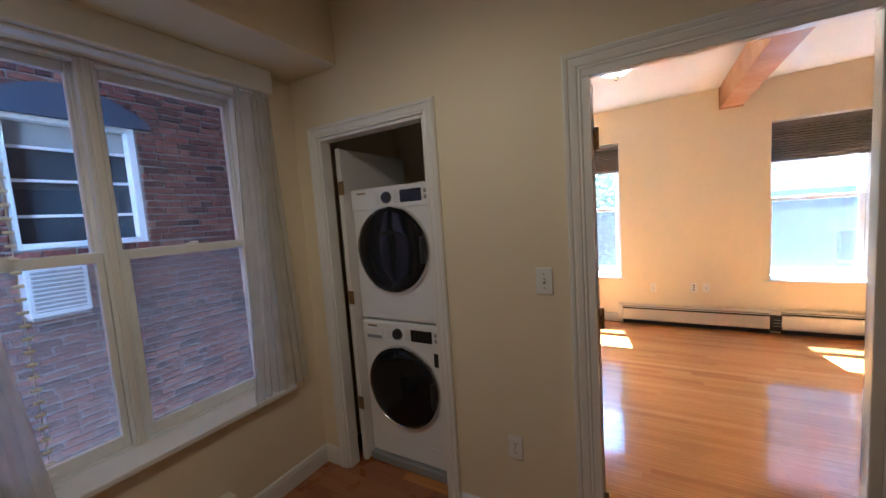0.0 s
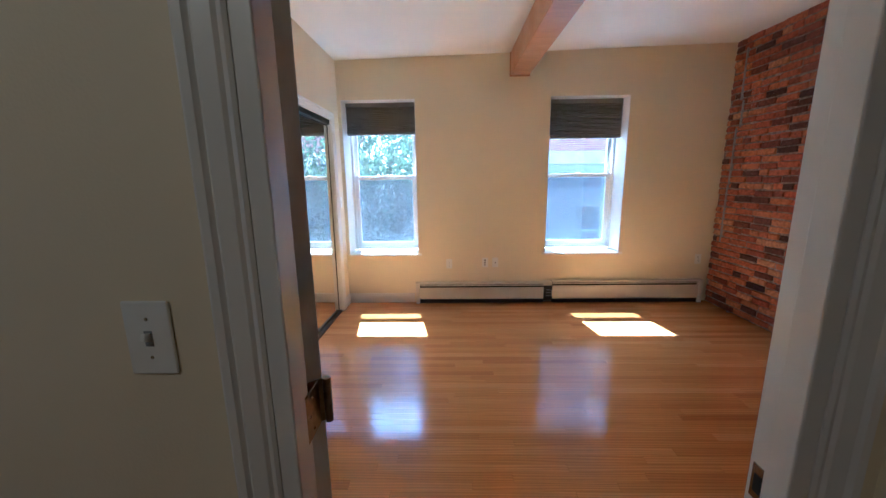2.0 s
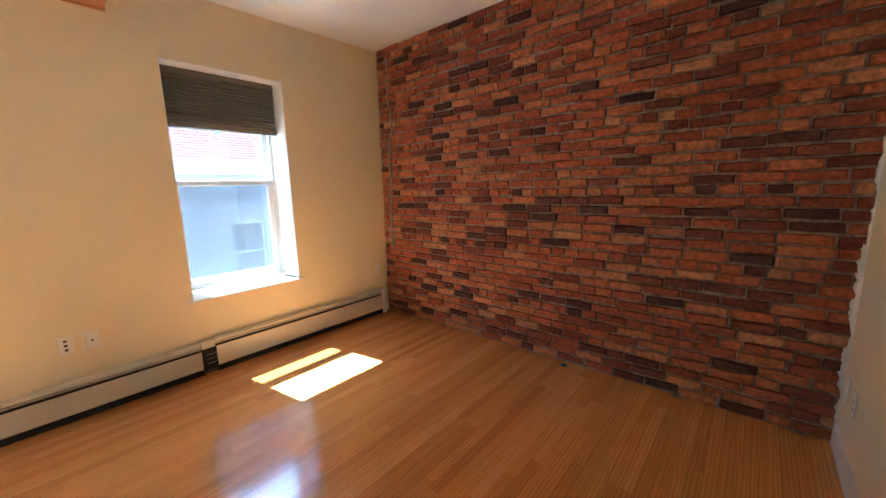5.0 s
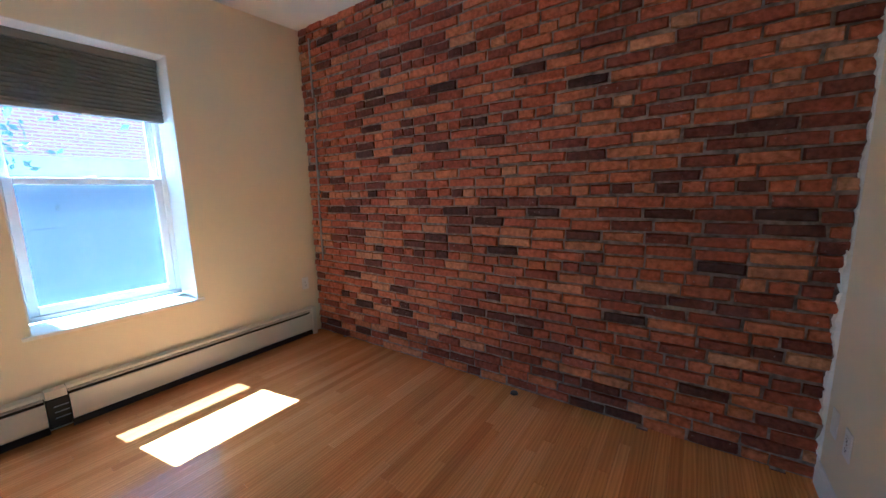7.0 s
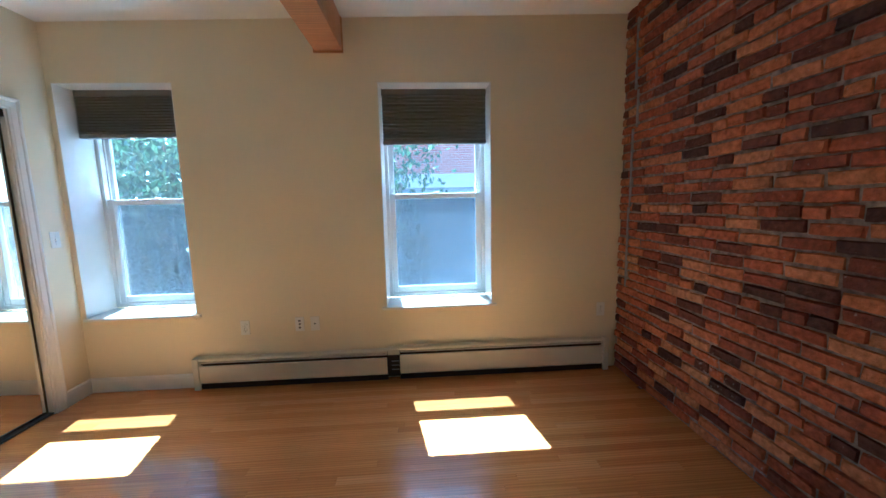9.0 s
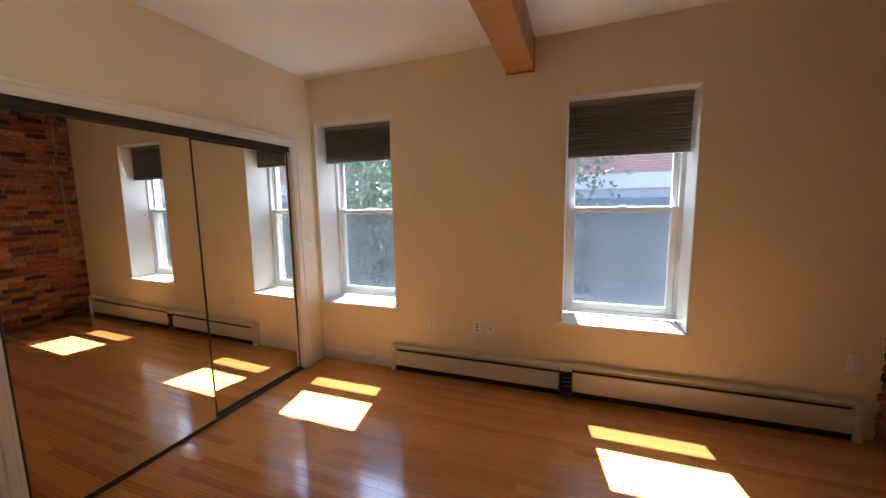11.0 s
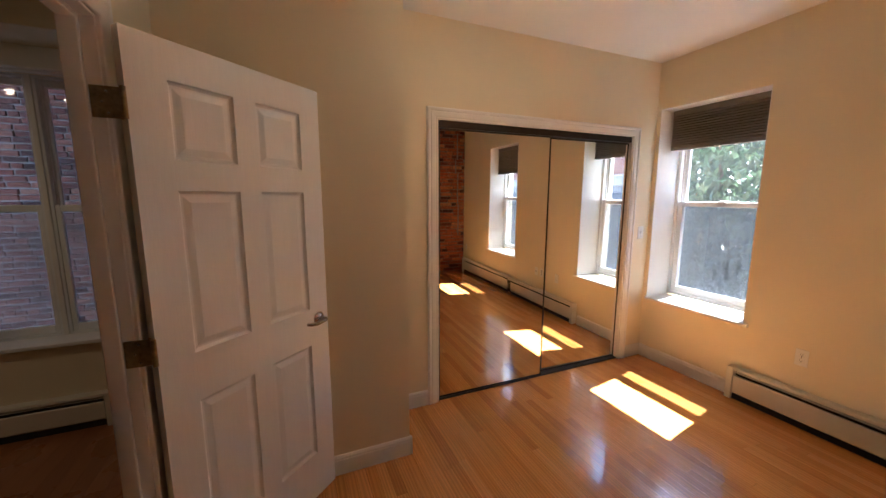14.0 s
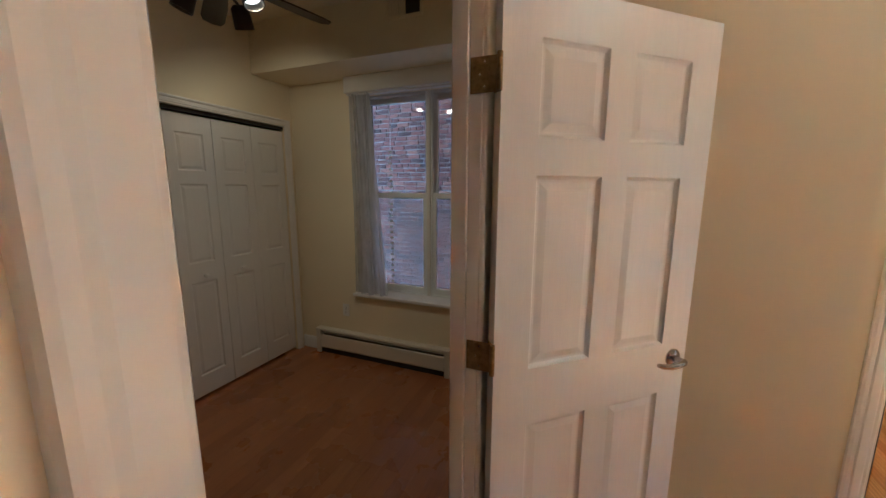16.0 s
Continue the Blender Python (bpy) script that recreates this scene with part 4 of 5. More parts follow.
def plate(name, m, kind, label, category, w=0.070, h=0.115):
    """A cover plate with its back on y = 0, facing -y, centred on the origin."""
    th = thing(name, (0, 0, 0), label, category)
    th.matrix_world = m
    part("cover", B(-w / 2, w / 2, -0.006, -0.0005, -h / 2, h / 2, bev=0.0025, seg=2), M_PLATE, th, local=True)
    if kind == "duplex":
        for z in (-0.020, 0.020):
            o = part("socket", B(-0.017, 0.017, -0.0075, -0.0055, z - 0.014, z + 0.014, bev=0.002), M_PLATE, th, local=True)
            for x, hh2 in ((-0.007, 0.008), (0.006, 0.007)):
                part("slot", B(x, x + 0.002, -0.0085, -0.007, z - 0.002, z - 0.002 + hh2), M_SLOT, o, local=True)
            part("slot", B(-0.002, 0.003, -0.0085, -0.007, z - 0.010, z - 0.005), M_SLOT, o, local=True)
        part("screw", lathe([(0, 0), (0.003, 0), (0.002, 0.001), (0, 0.001)], 8, pose(0, -0.006, 0, 90, 0, 0)), M_NICKEL, th, local=True)
    elif kind == "toggle":
        part("toggle", turned(B(-0.004, 0.004, -0.018, -0.005, -0.006, 0.006, bev=0.001), pose(0, 0, 0, -18, 0, 0)), M_PLATE, th, local=True)
        part("toggle_slot", B(-0.006, 0.006, -0.0068, -0.0055, -0.012, 0.012), M_GREYPL, th, local=True)
        for z in (-0.030, 0.030):
            part("screw", lathe([(0, 0), (0.003, 0), (0.002, 0.001), (0, 0.001)], 8, pose(0, -0.006, z, 90, 0, 0)), M_NICKEL, th, local=True)
    elif kind == "jacks":
        for z in (-0.028, 0.0, 0.028):
            part("jack", B(-0.008, 0.008, -0.0078, -0.0055, z - 0.007, z + 0.007, bev=0.001), M_BLACKPL, th, local=True)
    elif kind == "coax":
        part("connector", lathe([(0, 0), (0.006, 0), (0.006, 0.008), (0.003, 0.010), (0, 0.010)], 14, pose(0, -0.006, 0, 90, 0, 0)), M_BLACKPL, th, local=True)
    return th


plate("wall_outlet", pose(0.525, Y_WIN, 0.470), "duplex", "white duplex wall outlet on the window wall", "outlet")
plate("jack_plate", pose(0.945, Y_WIN, 0.482), "jacks", "white plate with three dark jacks", "wall plate")
plate("coax_plate", pose(1.065, Y_WIN, 0.482), "coax", "white plate with one coax connector", "wall plate")
plate("wall_outlet", pose(3.40, Y_WIN, 0.505), "duplex", "white duplex wall outlet near the brick wall", "outlet")
plate("light_switch", pose(X_CLOSET, 3.555, 1.21, 0, 0, 90), "toggle", "white toggle switch beside the bedroom window", "switch")
plate("light_switch", pose(0.113, 0.0, 1.235), "toggle", "white toggle switch beside the bedroom doorway", "switch")
plate("wall_outlet", pose(-0.055, 0.0, 0.44), "duplex", "white duplex outlet on the hall wall", "outlet")
plate("wall_outlet", pose(3.26, Y_DOOR, 0.36, 0, 0, 180), "duplex", "white duplex outlet on the shaded wall", "outlet")
plate("blank_plate", pose(3.42, Y_DOOR, 0.36, 0, 0, 180), "blank", "white blank plate on the shaded wall", "wall plate")
plate("wall_outlet", pose(X_HALL, -1.66, 0.43, 0, 0, 90), "duplex", "white duplex outlet above the hall heater", "outlet")

cap = thing("floor_cap", (3.474, 1.525, 0.0), "small dark round cap on the floor beside the brick wall", "cap")
part("cap", lathe([(0, 0.0), (0.026, 0.0), (0.026, 0.006), (0.022, 0.011), (0.012, 0.013), (0, 0.013)], 24), M_BLACKPL, cap, smooth=True, local=True)

# ---- bedroom ceiling light ----
LX, LY = 0.294, 1.72
LZ = ceil_z(LX)
lamp = thing("ceiling_light", (LX, LY, LZ), "lit alabaster bowl ceiling light with brass ring", "ceiling light")
part("canopy", lathe([(0, -0.001), (0.065, -0.001), (0.062, -0.014), (0.03, -0.028), (0.012, -0.034), (0.010, -0.09), (0, -0.09)], 32), M_LAMPRING, lamp, smooth=True, local=True)
part("bowl", lathe([(0.158, -0.095), (0.164, -0.098), (0.150, -0.125), (0.115, -0.160), (0.065, -0.188), (0.022, -0.200), (0, -0.202), (0, -0.196), (0.060, -0.182), (0.110, -0.155), (0.145, -0.122)], 48), M_ALAB, lamp, "glowing cream glass bowl", smooth=True, local=True)
part("ring", lathe([(0.166, -0.088), (0.174, -0.094), (0.174, -0.104), (0.166, -0.108), (0.162, -0.098), (0.166, -0.088)], 48), M_LAMPRING, lamp, "thin aged brass ring", smooth=True, local=True)
part("finial", lathe([(0, -0.198), (0.018, -0.200), (0.020, -0.206), (0.010, -0.212), (0.013, -0.222), (0.008, -0.232), (0, -0.238)], 24), M_LAMPRING, lamp, smooth=True, local=True)
for a in (20, 140, 260):
    ca, sa = math.cos(radians(a)), math.sin(radians(a))
    part("arm", tube([(0.01 * ca, 0.01 * sa, -0.075), (0.08 * ca, 0.08 * sa, -0.060), (0.15 * ca, 0.15 * sa, -0.075), (0.168 * ca, 0.168 * sa, -0.096)], 0.004, 8), M_LAMPRING, lamp, smooth=True, local=True)

# ---- hall: ceiling fan, vent ----
FX, FY = -0.22, -1.47
fan = thing("ceiling_fan", (FX, FY, 2.76), "dark bronze ceiling fan with three spot cans", "ceiling fan")
part("downrod", lathe([(0, 0), (0.06, -0.001), (0.055, -0.03), (0.016, -0.045), (0.014, -0.12), (0, -0.12)], 28), M_FAN, fan, smooth=True, local=True)
part("motor", lathe([(0, -0.10), (0.06, -0.10), (0.11, -0.125), (0.115, -0.165), (0.09, -0.195), (0.05, -0.205), (0.045, -0.235), (0, -0.235)], 36), M_FAN, fan, smooth=True, local=True)
for k in range(5):
    a = 166 + 72 * k
    bm = bmesh.new()
    outline = [(0.16, -0.045), (0.35, -0.062), (0.56, -0.066), (0.63, -0.050), (0.65, 0.0), (0.63, 0.050), (0.56, 0.066), (0.35, 0.062), (0.16, 0.045)]
    lo, hi = [bm.verts.new((x, y, -0.004)) for x, y in outline], [bm.verts.new((x, y, 0.004)) for x, y in outline]
    bm.faces.new(lo)
    bm.faces.new(hi)
    for i in range(len(outline)):
        j = (i + 1) % len(outline)
        bm.faces.new((lo[i], lo[j], hi[j], hi[i]))
    turned(bm, pose(0, 0, -0.175, 0, 0, a) @ pose(0, 0, 0, 10, 0, 0))
    bl = part("blade", bm, M_FAN, fan, local=True)
    part("blade_iron", turned(B(0.08, 0.22, -0.015, 0.015, -0.008, -0.003, bev=0.002), pose(0, 0, -0.175, 0, 0, a) @ pose(0, 0, 0, 10, 0, 0)), M_FAN, bl, local=True)
for a, tilt, lit in ((300, 22, 0), (90, 22, 0.65), (205, 26, 0.25)):
    ca, sa = math.cos(radians(a)), math.sin(radians(a))
    m = pose(0.17 * ca, 0.17 * sa, -0.245, 0, 0, a) @ pose(0, 0, 0, 0, -tilt, 0)
    sp = part("spot_can", lathe([(0, 0.02), (0.030, 0.018), (0.046, 0.0), (0.052, -0.10), (0.046, -0.10), (0.042, -0.06), (0, -0.055)], 28, m), M_FAN, fan, "dark bronze spot light can", smooth=True, local=True)
    part("spot_lens", lathe([(0, -0.062), (0.042, -0.062), (0.042, -0.066), (0, -0.068)], 24, m), M_SPOT if lit else M_SPOTOFF, sp, "frosted lens with an added warm glow" if lit else "dark unlit lens", smooth=True, local=True)
    # warm fill added for the hall, whose own lamp is unseen
    if lit:
        sd = bpy.data.lights.new("fan_fill_light", "SPOT")
        sd.energy, sd.color, sd.spot_size, sd.spot_blend, sd.shadow_soft_size = FAN * lit, (1.0, 0.72, 0.42), radians(165), 0.8, 0.03
        new("fan_fill_light", sd).matrix_world = pose(FX, FY, 2.76) @ m @ pose(0, 0, -0.098)
    part("spot_arm", tube([(0.03 * ca, 0.03 * sa, -0.22), (0.10 * ca, 0.10 * sa, -0.225), (0.165 * ca, 0.165 * sa, -0.235)], 0.008, 10), M_FAN, fan, smooth=True, local=True)


VX = SOFFIT[0]
vent = thing("air_vent", (VX, -0.83, 2.59), "white louvred air vent on the soffit", "vent")
bm = bmesh.new()
VY, VZ = (-0.965, -0.69), (2.59, 2.72)
for y0, y1, z0, z1 in ((VY[0], VY[1], VZ[0], VZ[0] + 0.018), (VY[0], VY[1], VZ[1] - 0.018, VZ[1]), (VY[0], VY[0] + 0.018, VZ[0] + 0.018, VZ[1] - 0.018), (VY[1] - 0.018, VY[1], VZ[0] + 0.018, VZ[1] - 0.018)):
    box(bm, VX + 0.0005, VX + 0.010, y0, y1, z0, z1, bev=0.001)
part("frame", bm, M_WALL, vent)
part("backing", B(VX + 0.0005, VX + 0.0025, VY[0] + 0.018, VY[1] - 0.018, VZ[0] + 0.018, VZ[1] - 0.018), M_SLOT, vent)
for k in range(11):
    y = VY[0] + 0.026 + k * 0.0125
    part("slat", turned(B(-0.001, 0.001, -0.005, 0.005, VZ[0] + 0.018, VZ[1] - 0.018), pose(VX + 0.007, y, 0, 0, 0, 35)), M_WALL, vent)

# ---- bifold closet ----
bif = thing("bifold_closet_doors", ((BIF[0] + BIF[1]) / 2, Y_HALL - 0.04, 0.0), "white panelled bifold closet doors, closed", "closet doors")
bw = (BIF[1] - BIF[0] - 0.012) / 4
bp = ((0.065, bw - 0.069, 1.62, 1.87), (0.065, bw - 0.069, 0.98, 1.53), (0.065, bw - 0.069, 0.15, 0.84))
for k in range(4):
    x = BIF[0] + 0.006 + k * bw
    lf = part("leaf", turned(panelled_slab(bw - 0.004, 1.985, 0.028, bp, rim=0.008, deep=0.009, field=0.022), pose(x + bw - 0.004, Y_HALL - 0.020, 0.022, 0, 0, 180)), M_DOOR, bif)
    if k in (1, 2):
        xk = x + (0.055 + 0.10 if k == 2 else bw - 0.155)
        part("knob", lathe([(0, 0), (0.010, 0), (0.008, 0.010), (0.014, 0.018), (0.016, 0.026), (0.010, 0.032), (0, 0.033)], 20, pose(xk, Y_HALL - 0.020, 0.905, -90, 0, 0)), M_PLATE, lf, "small white wooden knob", smooth=True)
part("track", B(BIF[0] + 0.001, BIF[1] - 0.001, Y_HALL - 0.060, Y_HALL - 0.012, BIF[2] - 0.028, BIF[2] - 0.001), M_BRONZE, bif, "dark overhead track")

# ---- curtains ----


def curtain(y0, y1, yb0, yb1, folds, label, seed):
    """A gathered sheer panel hanging from the head board to the sill."""
    rnd = random.Random(seed)
    z1, z0, n, rows = 2.272, 0.622, 90, 26
    ph = [rnd.uniform(0, 6.28) for _ in range(4)]
    th = thing("sheer_curtain", (-1.38, (y0 + y1) / 2, z0), label, "curtain", "hall curtains")
    bm = bmesh.new()
    grid = []
    for r in range(rows + 1):
        v = r / rows
        z = z1 + (z0 - z1) * v
        row = []
        for c in range(n + 1):
            u = c / n
            pinch = 1 - 0.10 * math.sin(math.pi * v)
            a, b = y0 + (yb0 - y0) * v, y1 + (yb1 - y1) * v
            y = (a + b) / 2 + (u - 0.5) * (b - a) * pinch
            amp = 0.012 + 0.008 * v
            x = -1.325 + amp * math.sin(u * folds * 6.283 + ph[0] + 0.9 * v * math.sin(u * 7 + ph[1])) + 0.008 * math.sin(u * 9 + v * 5 + ph[2])
            y += 0.006 * math.sin(u * folds * 6.283 * 1.3 + ph[3] + 3 * v)
            row.append(bm.verts.new((x, y, z + 0.006 * math.sin(u * 21) * v)))
        grid.append(row)
    for r in range(rows):
        for c in range(n):
            bm.faces.new((grid[r][c], grid[r][c + 1], grid[r + 1][c + 1], grid[r + 1][c]))
    part("cloth", bm, M_SHEER, th, smooth=True)


curtain(-0.385, -0.18, -0.47, -0.12, 7, "white sheer curtain gathered beside the laundry closet", 3)
curtain(-1.53, -1.33, -1.53, -1.20, 7, "white sheer curtain gathered beside the bifold closet", 5)
rod = thing("curtain_rod", (-1.325, -0.83, 2.268), "thin white curtain rod under the head board", "curtain rod")
part("rod", tube([(-1.325, HWIN_Y[0] - 0.04, 2.268), (-1.325, HWIN_Y[1] + 0.09, 2.268)], 0.006, 10), M_TRIM, rod, smooth=True)
cord = thing("beaded_cord", (-1.40, -1.19, 0.62), "hanging cord with white beads at the window", "cord")
part("string", tube([(-1.40, -1.19, 2.28), (-1.40, -1.19, 0.62)], 0.0015, 6), M_PLATE, cord)
for k in range(26):
    z = 0.64 + k * 0.047
    part("bead", B(-1.406, -1.394, -1.206, -1.176, z, z + 0.012, bev=0.003), M_PLATE, cord)

# ---- laundry ----


def laundry_machine(name, z, h, label, dryer):
    x0, x1, yf, yb = -1.055, -0.455, 0.150, 0.78
    th = thing(name, ((x0 + x1) / 2, (yf + yb) / 2, z), label, {"washing_machine": "washing machine", "tumble_dryer": "dryer"}[name], "stacked laundry machines")
    part("body", B(x0, x1, yf, yb, z, z + h - 0.004, bev=0.014, seg=3), M_APPL, th)
    part("control_panel", B(x0 + 0.006, x1 - 0.006, yf - 0.008, yf + 0.001, z + h - 0.135, z + h - 0.012, bev=0.005, seg=2), M_APPL, th)
    zc = z + h - 0.072
    kn = part("dial", lathe([(0, 0), (0.033, 0), (0.031, 0.012), (0.026, 0.022), (0, 0.024)], 32, pose(-0.775, yf - 0.008, zc, 90, 0, 0)), M_BLACKPL, th, "black program dial", smooth=True)
    part("dial_ring", lathe([(0.033, 0), (0.037, 0), (0.036, 0.004), (0.033, 0.004)], 32, pose(-0.775, yf - 0.008, zc, 90, 0, 0)), M_CHROME, kn, smooth=True)
    part("display", B(-0.680, -0.535, yf - 0.011, yf - 0.007, zc - 0.035, zc + 0.035, bev=0.003), M_BLACKGL, th, "black display")
    for k in range(5):
        for s in (-1, 1):
            xx = -0.775 + s * 0.070
            part("mark", B(xx - 0.016, xx + 0.016, yf - 0.0092, yf - 0.0078, zc - 0.030 + k * 0.015, zc - 0.028 + k * 0.015), M_GREYPL, th)
    part("badge", B(x0 + 0.055, x0 + 0.125, yf - 0.0092, yf - 0.0078, zc + 0.032, zc + 0.042), M_BRASS, th)
    part("button", B(-0.520, -0.495, yf - 0.011, yf - 0.007, zc + 0.005, zc + 0.028, bev=0.002), M_GREYPL, th)
    part("button", B(-0.520, -0.495, yf - 0.011, yf - 0.007, zc - 0.028, zc - 0.005, bev=0.002), M_GREYPL, th)
    if not dryer:
        dr = part("soap_drawer", B(x0 + 0.03, x0 + 0.175, yf - 0.012, yf - 0.007, zc - 0.045, zc + 0.020, bev=0.004), M_APPL, th)
        part("drawer_grip", B(x0 + 0.045, x0 + 0.16, yf - 0.0135, yf - 0.0115, zc - 0.040, zc - 0.020, bev=0.002), M_GREYPL, dr)
        part("energy_sticker", B(-0.535, -0.487, yf - 0.0015, yf - 0.0005, z + h - 0.245, z + h - 0.165), M_BLACKPL, th, "dark sticker")
        part("filter_flap", B(-0.62, -0.48, yf - 0.004, yf + 0.001, z + 0.03, z + 0.13, bev=0.003), M_APPL, th)
    cz, R = z + (0.430 if dryer else 0.478), 0.243
    cx = (x0 + x1) / 2 - 0.005
    m = pose(cx, yf - 0.001, cz, 90, 0, 0)
    d = part("door", lathe([(0, 0), (R, 0), (R, 0.022), (R - 0.006, 0.030), (R - 0.022, 0.036), (0.12, 0.040), (0, 0.041)], 64, m), M_BLACKGL, th, "round dark glass door", smooth=True)
    part("door_ring", lathe([(R + 0.001, 0.001), (R + 0.012, 0.001), (R + 0.012, 0.016), (R + 0.004, 0.030), (R + 0.001, 0.026)], 64, m), M_CHROME, d, "chrome ring", smooth=True)
    part("door_grip", turned(B(-0.012, 0.012, -0.062, -0.030, -0.075, 0.075, bev=0.008, seg=2), pose(cx + R - 0.012, yf, cz, 0, 0, 0)), M_BLACKPL, d)
    return th


pan = thing("drain_pan", (-0.755, 0.45, 0.0), "grey plastic drain pan under the washer", "drain pan")
part("pan", B(-1.092, -0.465, 0.125, 0.80, 0.001, 0.055, bev=0.006), M_GREYPL, pan)
laundry_machine("washing_machine", 0.056, 0.876, "white front-loading washing machine with dark round door", False).location.x -= 0.035
laundry_machine("tumble_dryer", 0.936, 0.806, "white dryer stacked on the washing machine", True).location.x -= 0.035
ld = thing("door_3", (-1.113, 0.09, 0.0), "white laundry closet door folded inward", "door", kind="structure")
part("leaf", B(-1.130, -1.096, 0.088, 0.74, 0.012, 1.985, bev=0.002), M_DOOR, ld)
for z in (0.40, 1.08, 1.75):
    hg = part("hinge", tube([(-1.090, 0.086, z - 0.04), (-1.090, 0.086, z + 0.04)], 0.007, 10), M_BRASS, ld, "aged brass hinge", smooth=True)
    part("hinge_leaf", B(-1.1235, -1.0935, 0.0855, 0.0885, z - 0.04, z + 0.04), M_BRASS, hg)
bt = thing("detergent_bottle", (-0.545, 0.42, 1.736), "white detergent bottle with red label on the dryer", "bottle")
part("bottle", lathe([(0, 0), (0.042, 0), (0.045, 0.008), (0.045, 0.14), (0.038, 0.165), (0.018, 0.185), (0.017, 0.20), (0, 0.20)], 24, pose(-0.545, 0.42, 1.7345)), M_BOTTLE, bt, smooth=True)
part("label", lathe([(0.0455, 0.03), (0.046, 0.03), (0.046, 0.12), (0.0455, 0.12)], 24, pose(-0.545, 0.42, 1.7345)), M_RED, bt, "red label", smooth=True)
part("cap", lathe([(0, 0.198), (0.021, 0.198), (0.020, 0.228), (0, 0.230)], 20, pose(-0.545, 0.42, 1.7345)), M_BLACKPL, bt, "dark cap", smooth=True)

# ---- outside: street ----
structure("ground", B(-400, 400, -400, 400, -4.7, -4.6), M_ASPH, "grey asphalt ground far below the windows", "ground")
structure("pavement", B(-40, 60, 9.3, 11.9, -4.6, -4.46, bev=0.02), M_PAVE, "concrete pavement across the street", "pavement")
structure("pavement_near", B(-40, 60, 4.12, 6.0, -4.6, -4.46, bev=0.02), M_PAVE, "concrete pavement below the windows", "pavement")


def street_house(name, x0, x1, y, z1, split, wall, low, label, cols, rows, lintel):
    """A street front with a brick upper wall, a stone band and a plain lower wall, and sunk windows."""
    th = thing(name, ((x0 + x1) / 2, y, -4.46), label, "building")
    holes_u, holes_l = [], []
    for i in range(cols):
        cx = x0 + (i + 0.5) * (x1 - x0) / cols
        for zz, hh2 in rows:
            (holes_u if zz > split else holes_l).append((cx - 0.5, cx + 0.5, zz, zz + hh2))
    part("wall", pierced("y", y, y + 0.4, (x0, x1), (split, z1), holes_u), wall, th, "weathered red brick upper wall")
    part("lower_wall", pierced("y", y + 0.02, y + 0.4, (x0, x1), (-4.46, split), holes_l), low, th, "grey lower wall")
    part("back", B(x0, x1, y + 0.4, y + 9, -4.46, z1 - 0.1), low, th)
    part("band", B(x0 - 0.05, x1 + 0.05, y - 0.10, y + 0.02, split, split + 0.42, bev=0.02), M_LIMESTONE, th, "pale stone band")
    part("fascia", B(x0, x1, y - 0.04, y + 0.02, split - 0.75, split - 0.25, bev=0.01), M_BLUEARCH, th, "dark sign band")
    part("cornice", B(x0 - 0.2, x1 + 0.2, y - 0.35, y + 0.1, z1, z1 + 0.3, bev=0.04), M_LIMESTONE, th)
    for h in holes_u + holes_l:
        wnd = part("window", B(h[0], h[1], y + 0.16, y + 0.20, h[2], h[3]), M_OUTWIN, th, "dark sash window")
        bm = bmesh.new()
        for a0, a1, c0, c1 in ((h[0], h[0] + 0.06, h[2], h[3]), (h[1] - 0.06, h[1], h[2], h[3]), (h[0] + 0.06, h[1] - 0.06, h[3] - 0.06, h[3]), (h[0] + 0.06, h[1] - 0.06, h[2], h[2] + 0.06), (h[0] + 0.06, h[1] - 0.06, (h[2] + h[3]) / 2 - 0.03, (h[2] + h[3]) / 2 + 0.03)):
            box(bm, a0, a1, y + 0.10, y + 0.158, c0, c1)
        part("frame", bm, M_VINYL, wnd)
        part("lintel", B(h[0] - 0.12, h[1] + 0.12, y - 0.03, y + 0.06, h[3], h[3] + lintel, bev=0.01), M_LIMESTONE, wnd)
        part("sill", B(h[0] - 0.08, h[1] + 0.08, y - 0.06, y + 0.09, h[2] - 0.1, h[2], bev=0.01), M_LIMESTONE, wnd)
    return th


street_house("brick_building", 0.0, 21.0, 12.0, 7.8, 1.85, M_FARBRICK, M_GREYWALL, "red brick building with grey lower storey across the street", 6, ((-3.6, 2.0), (-1.3, 1.8), (3.3, 1.8), (5.8, 1.5)), 0.2)
street_house("brick_row_house", -30.0, -9.5, 24.0, 2.9, 1.2, M_FARBRICK, M_FARBRICK, "distant red brick row houses behind the trees", 7, ((-3.6, 2.0), (-0.9, 1.6)), 0.2)


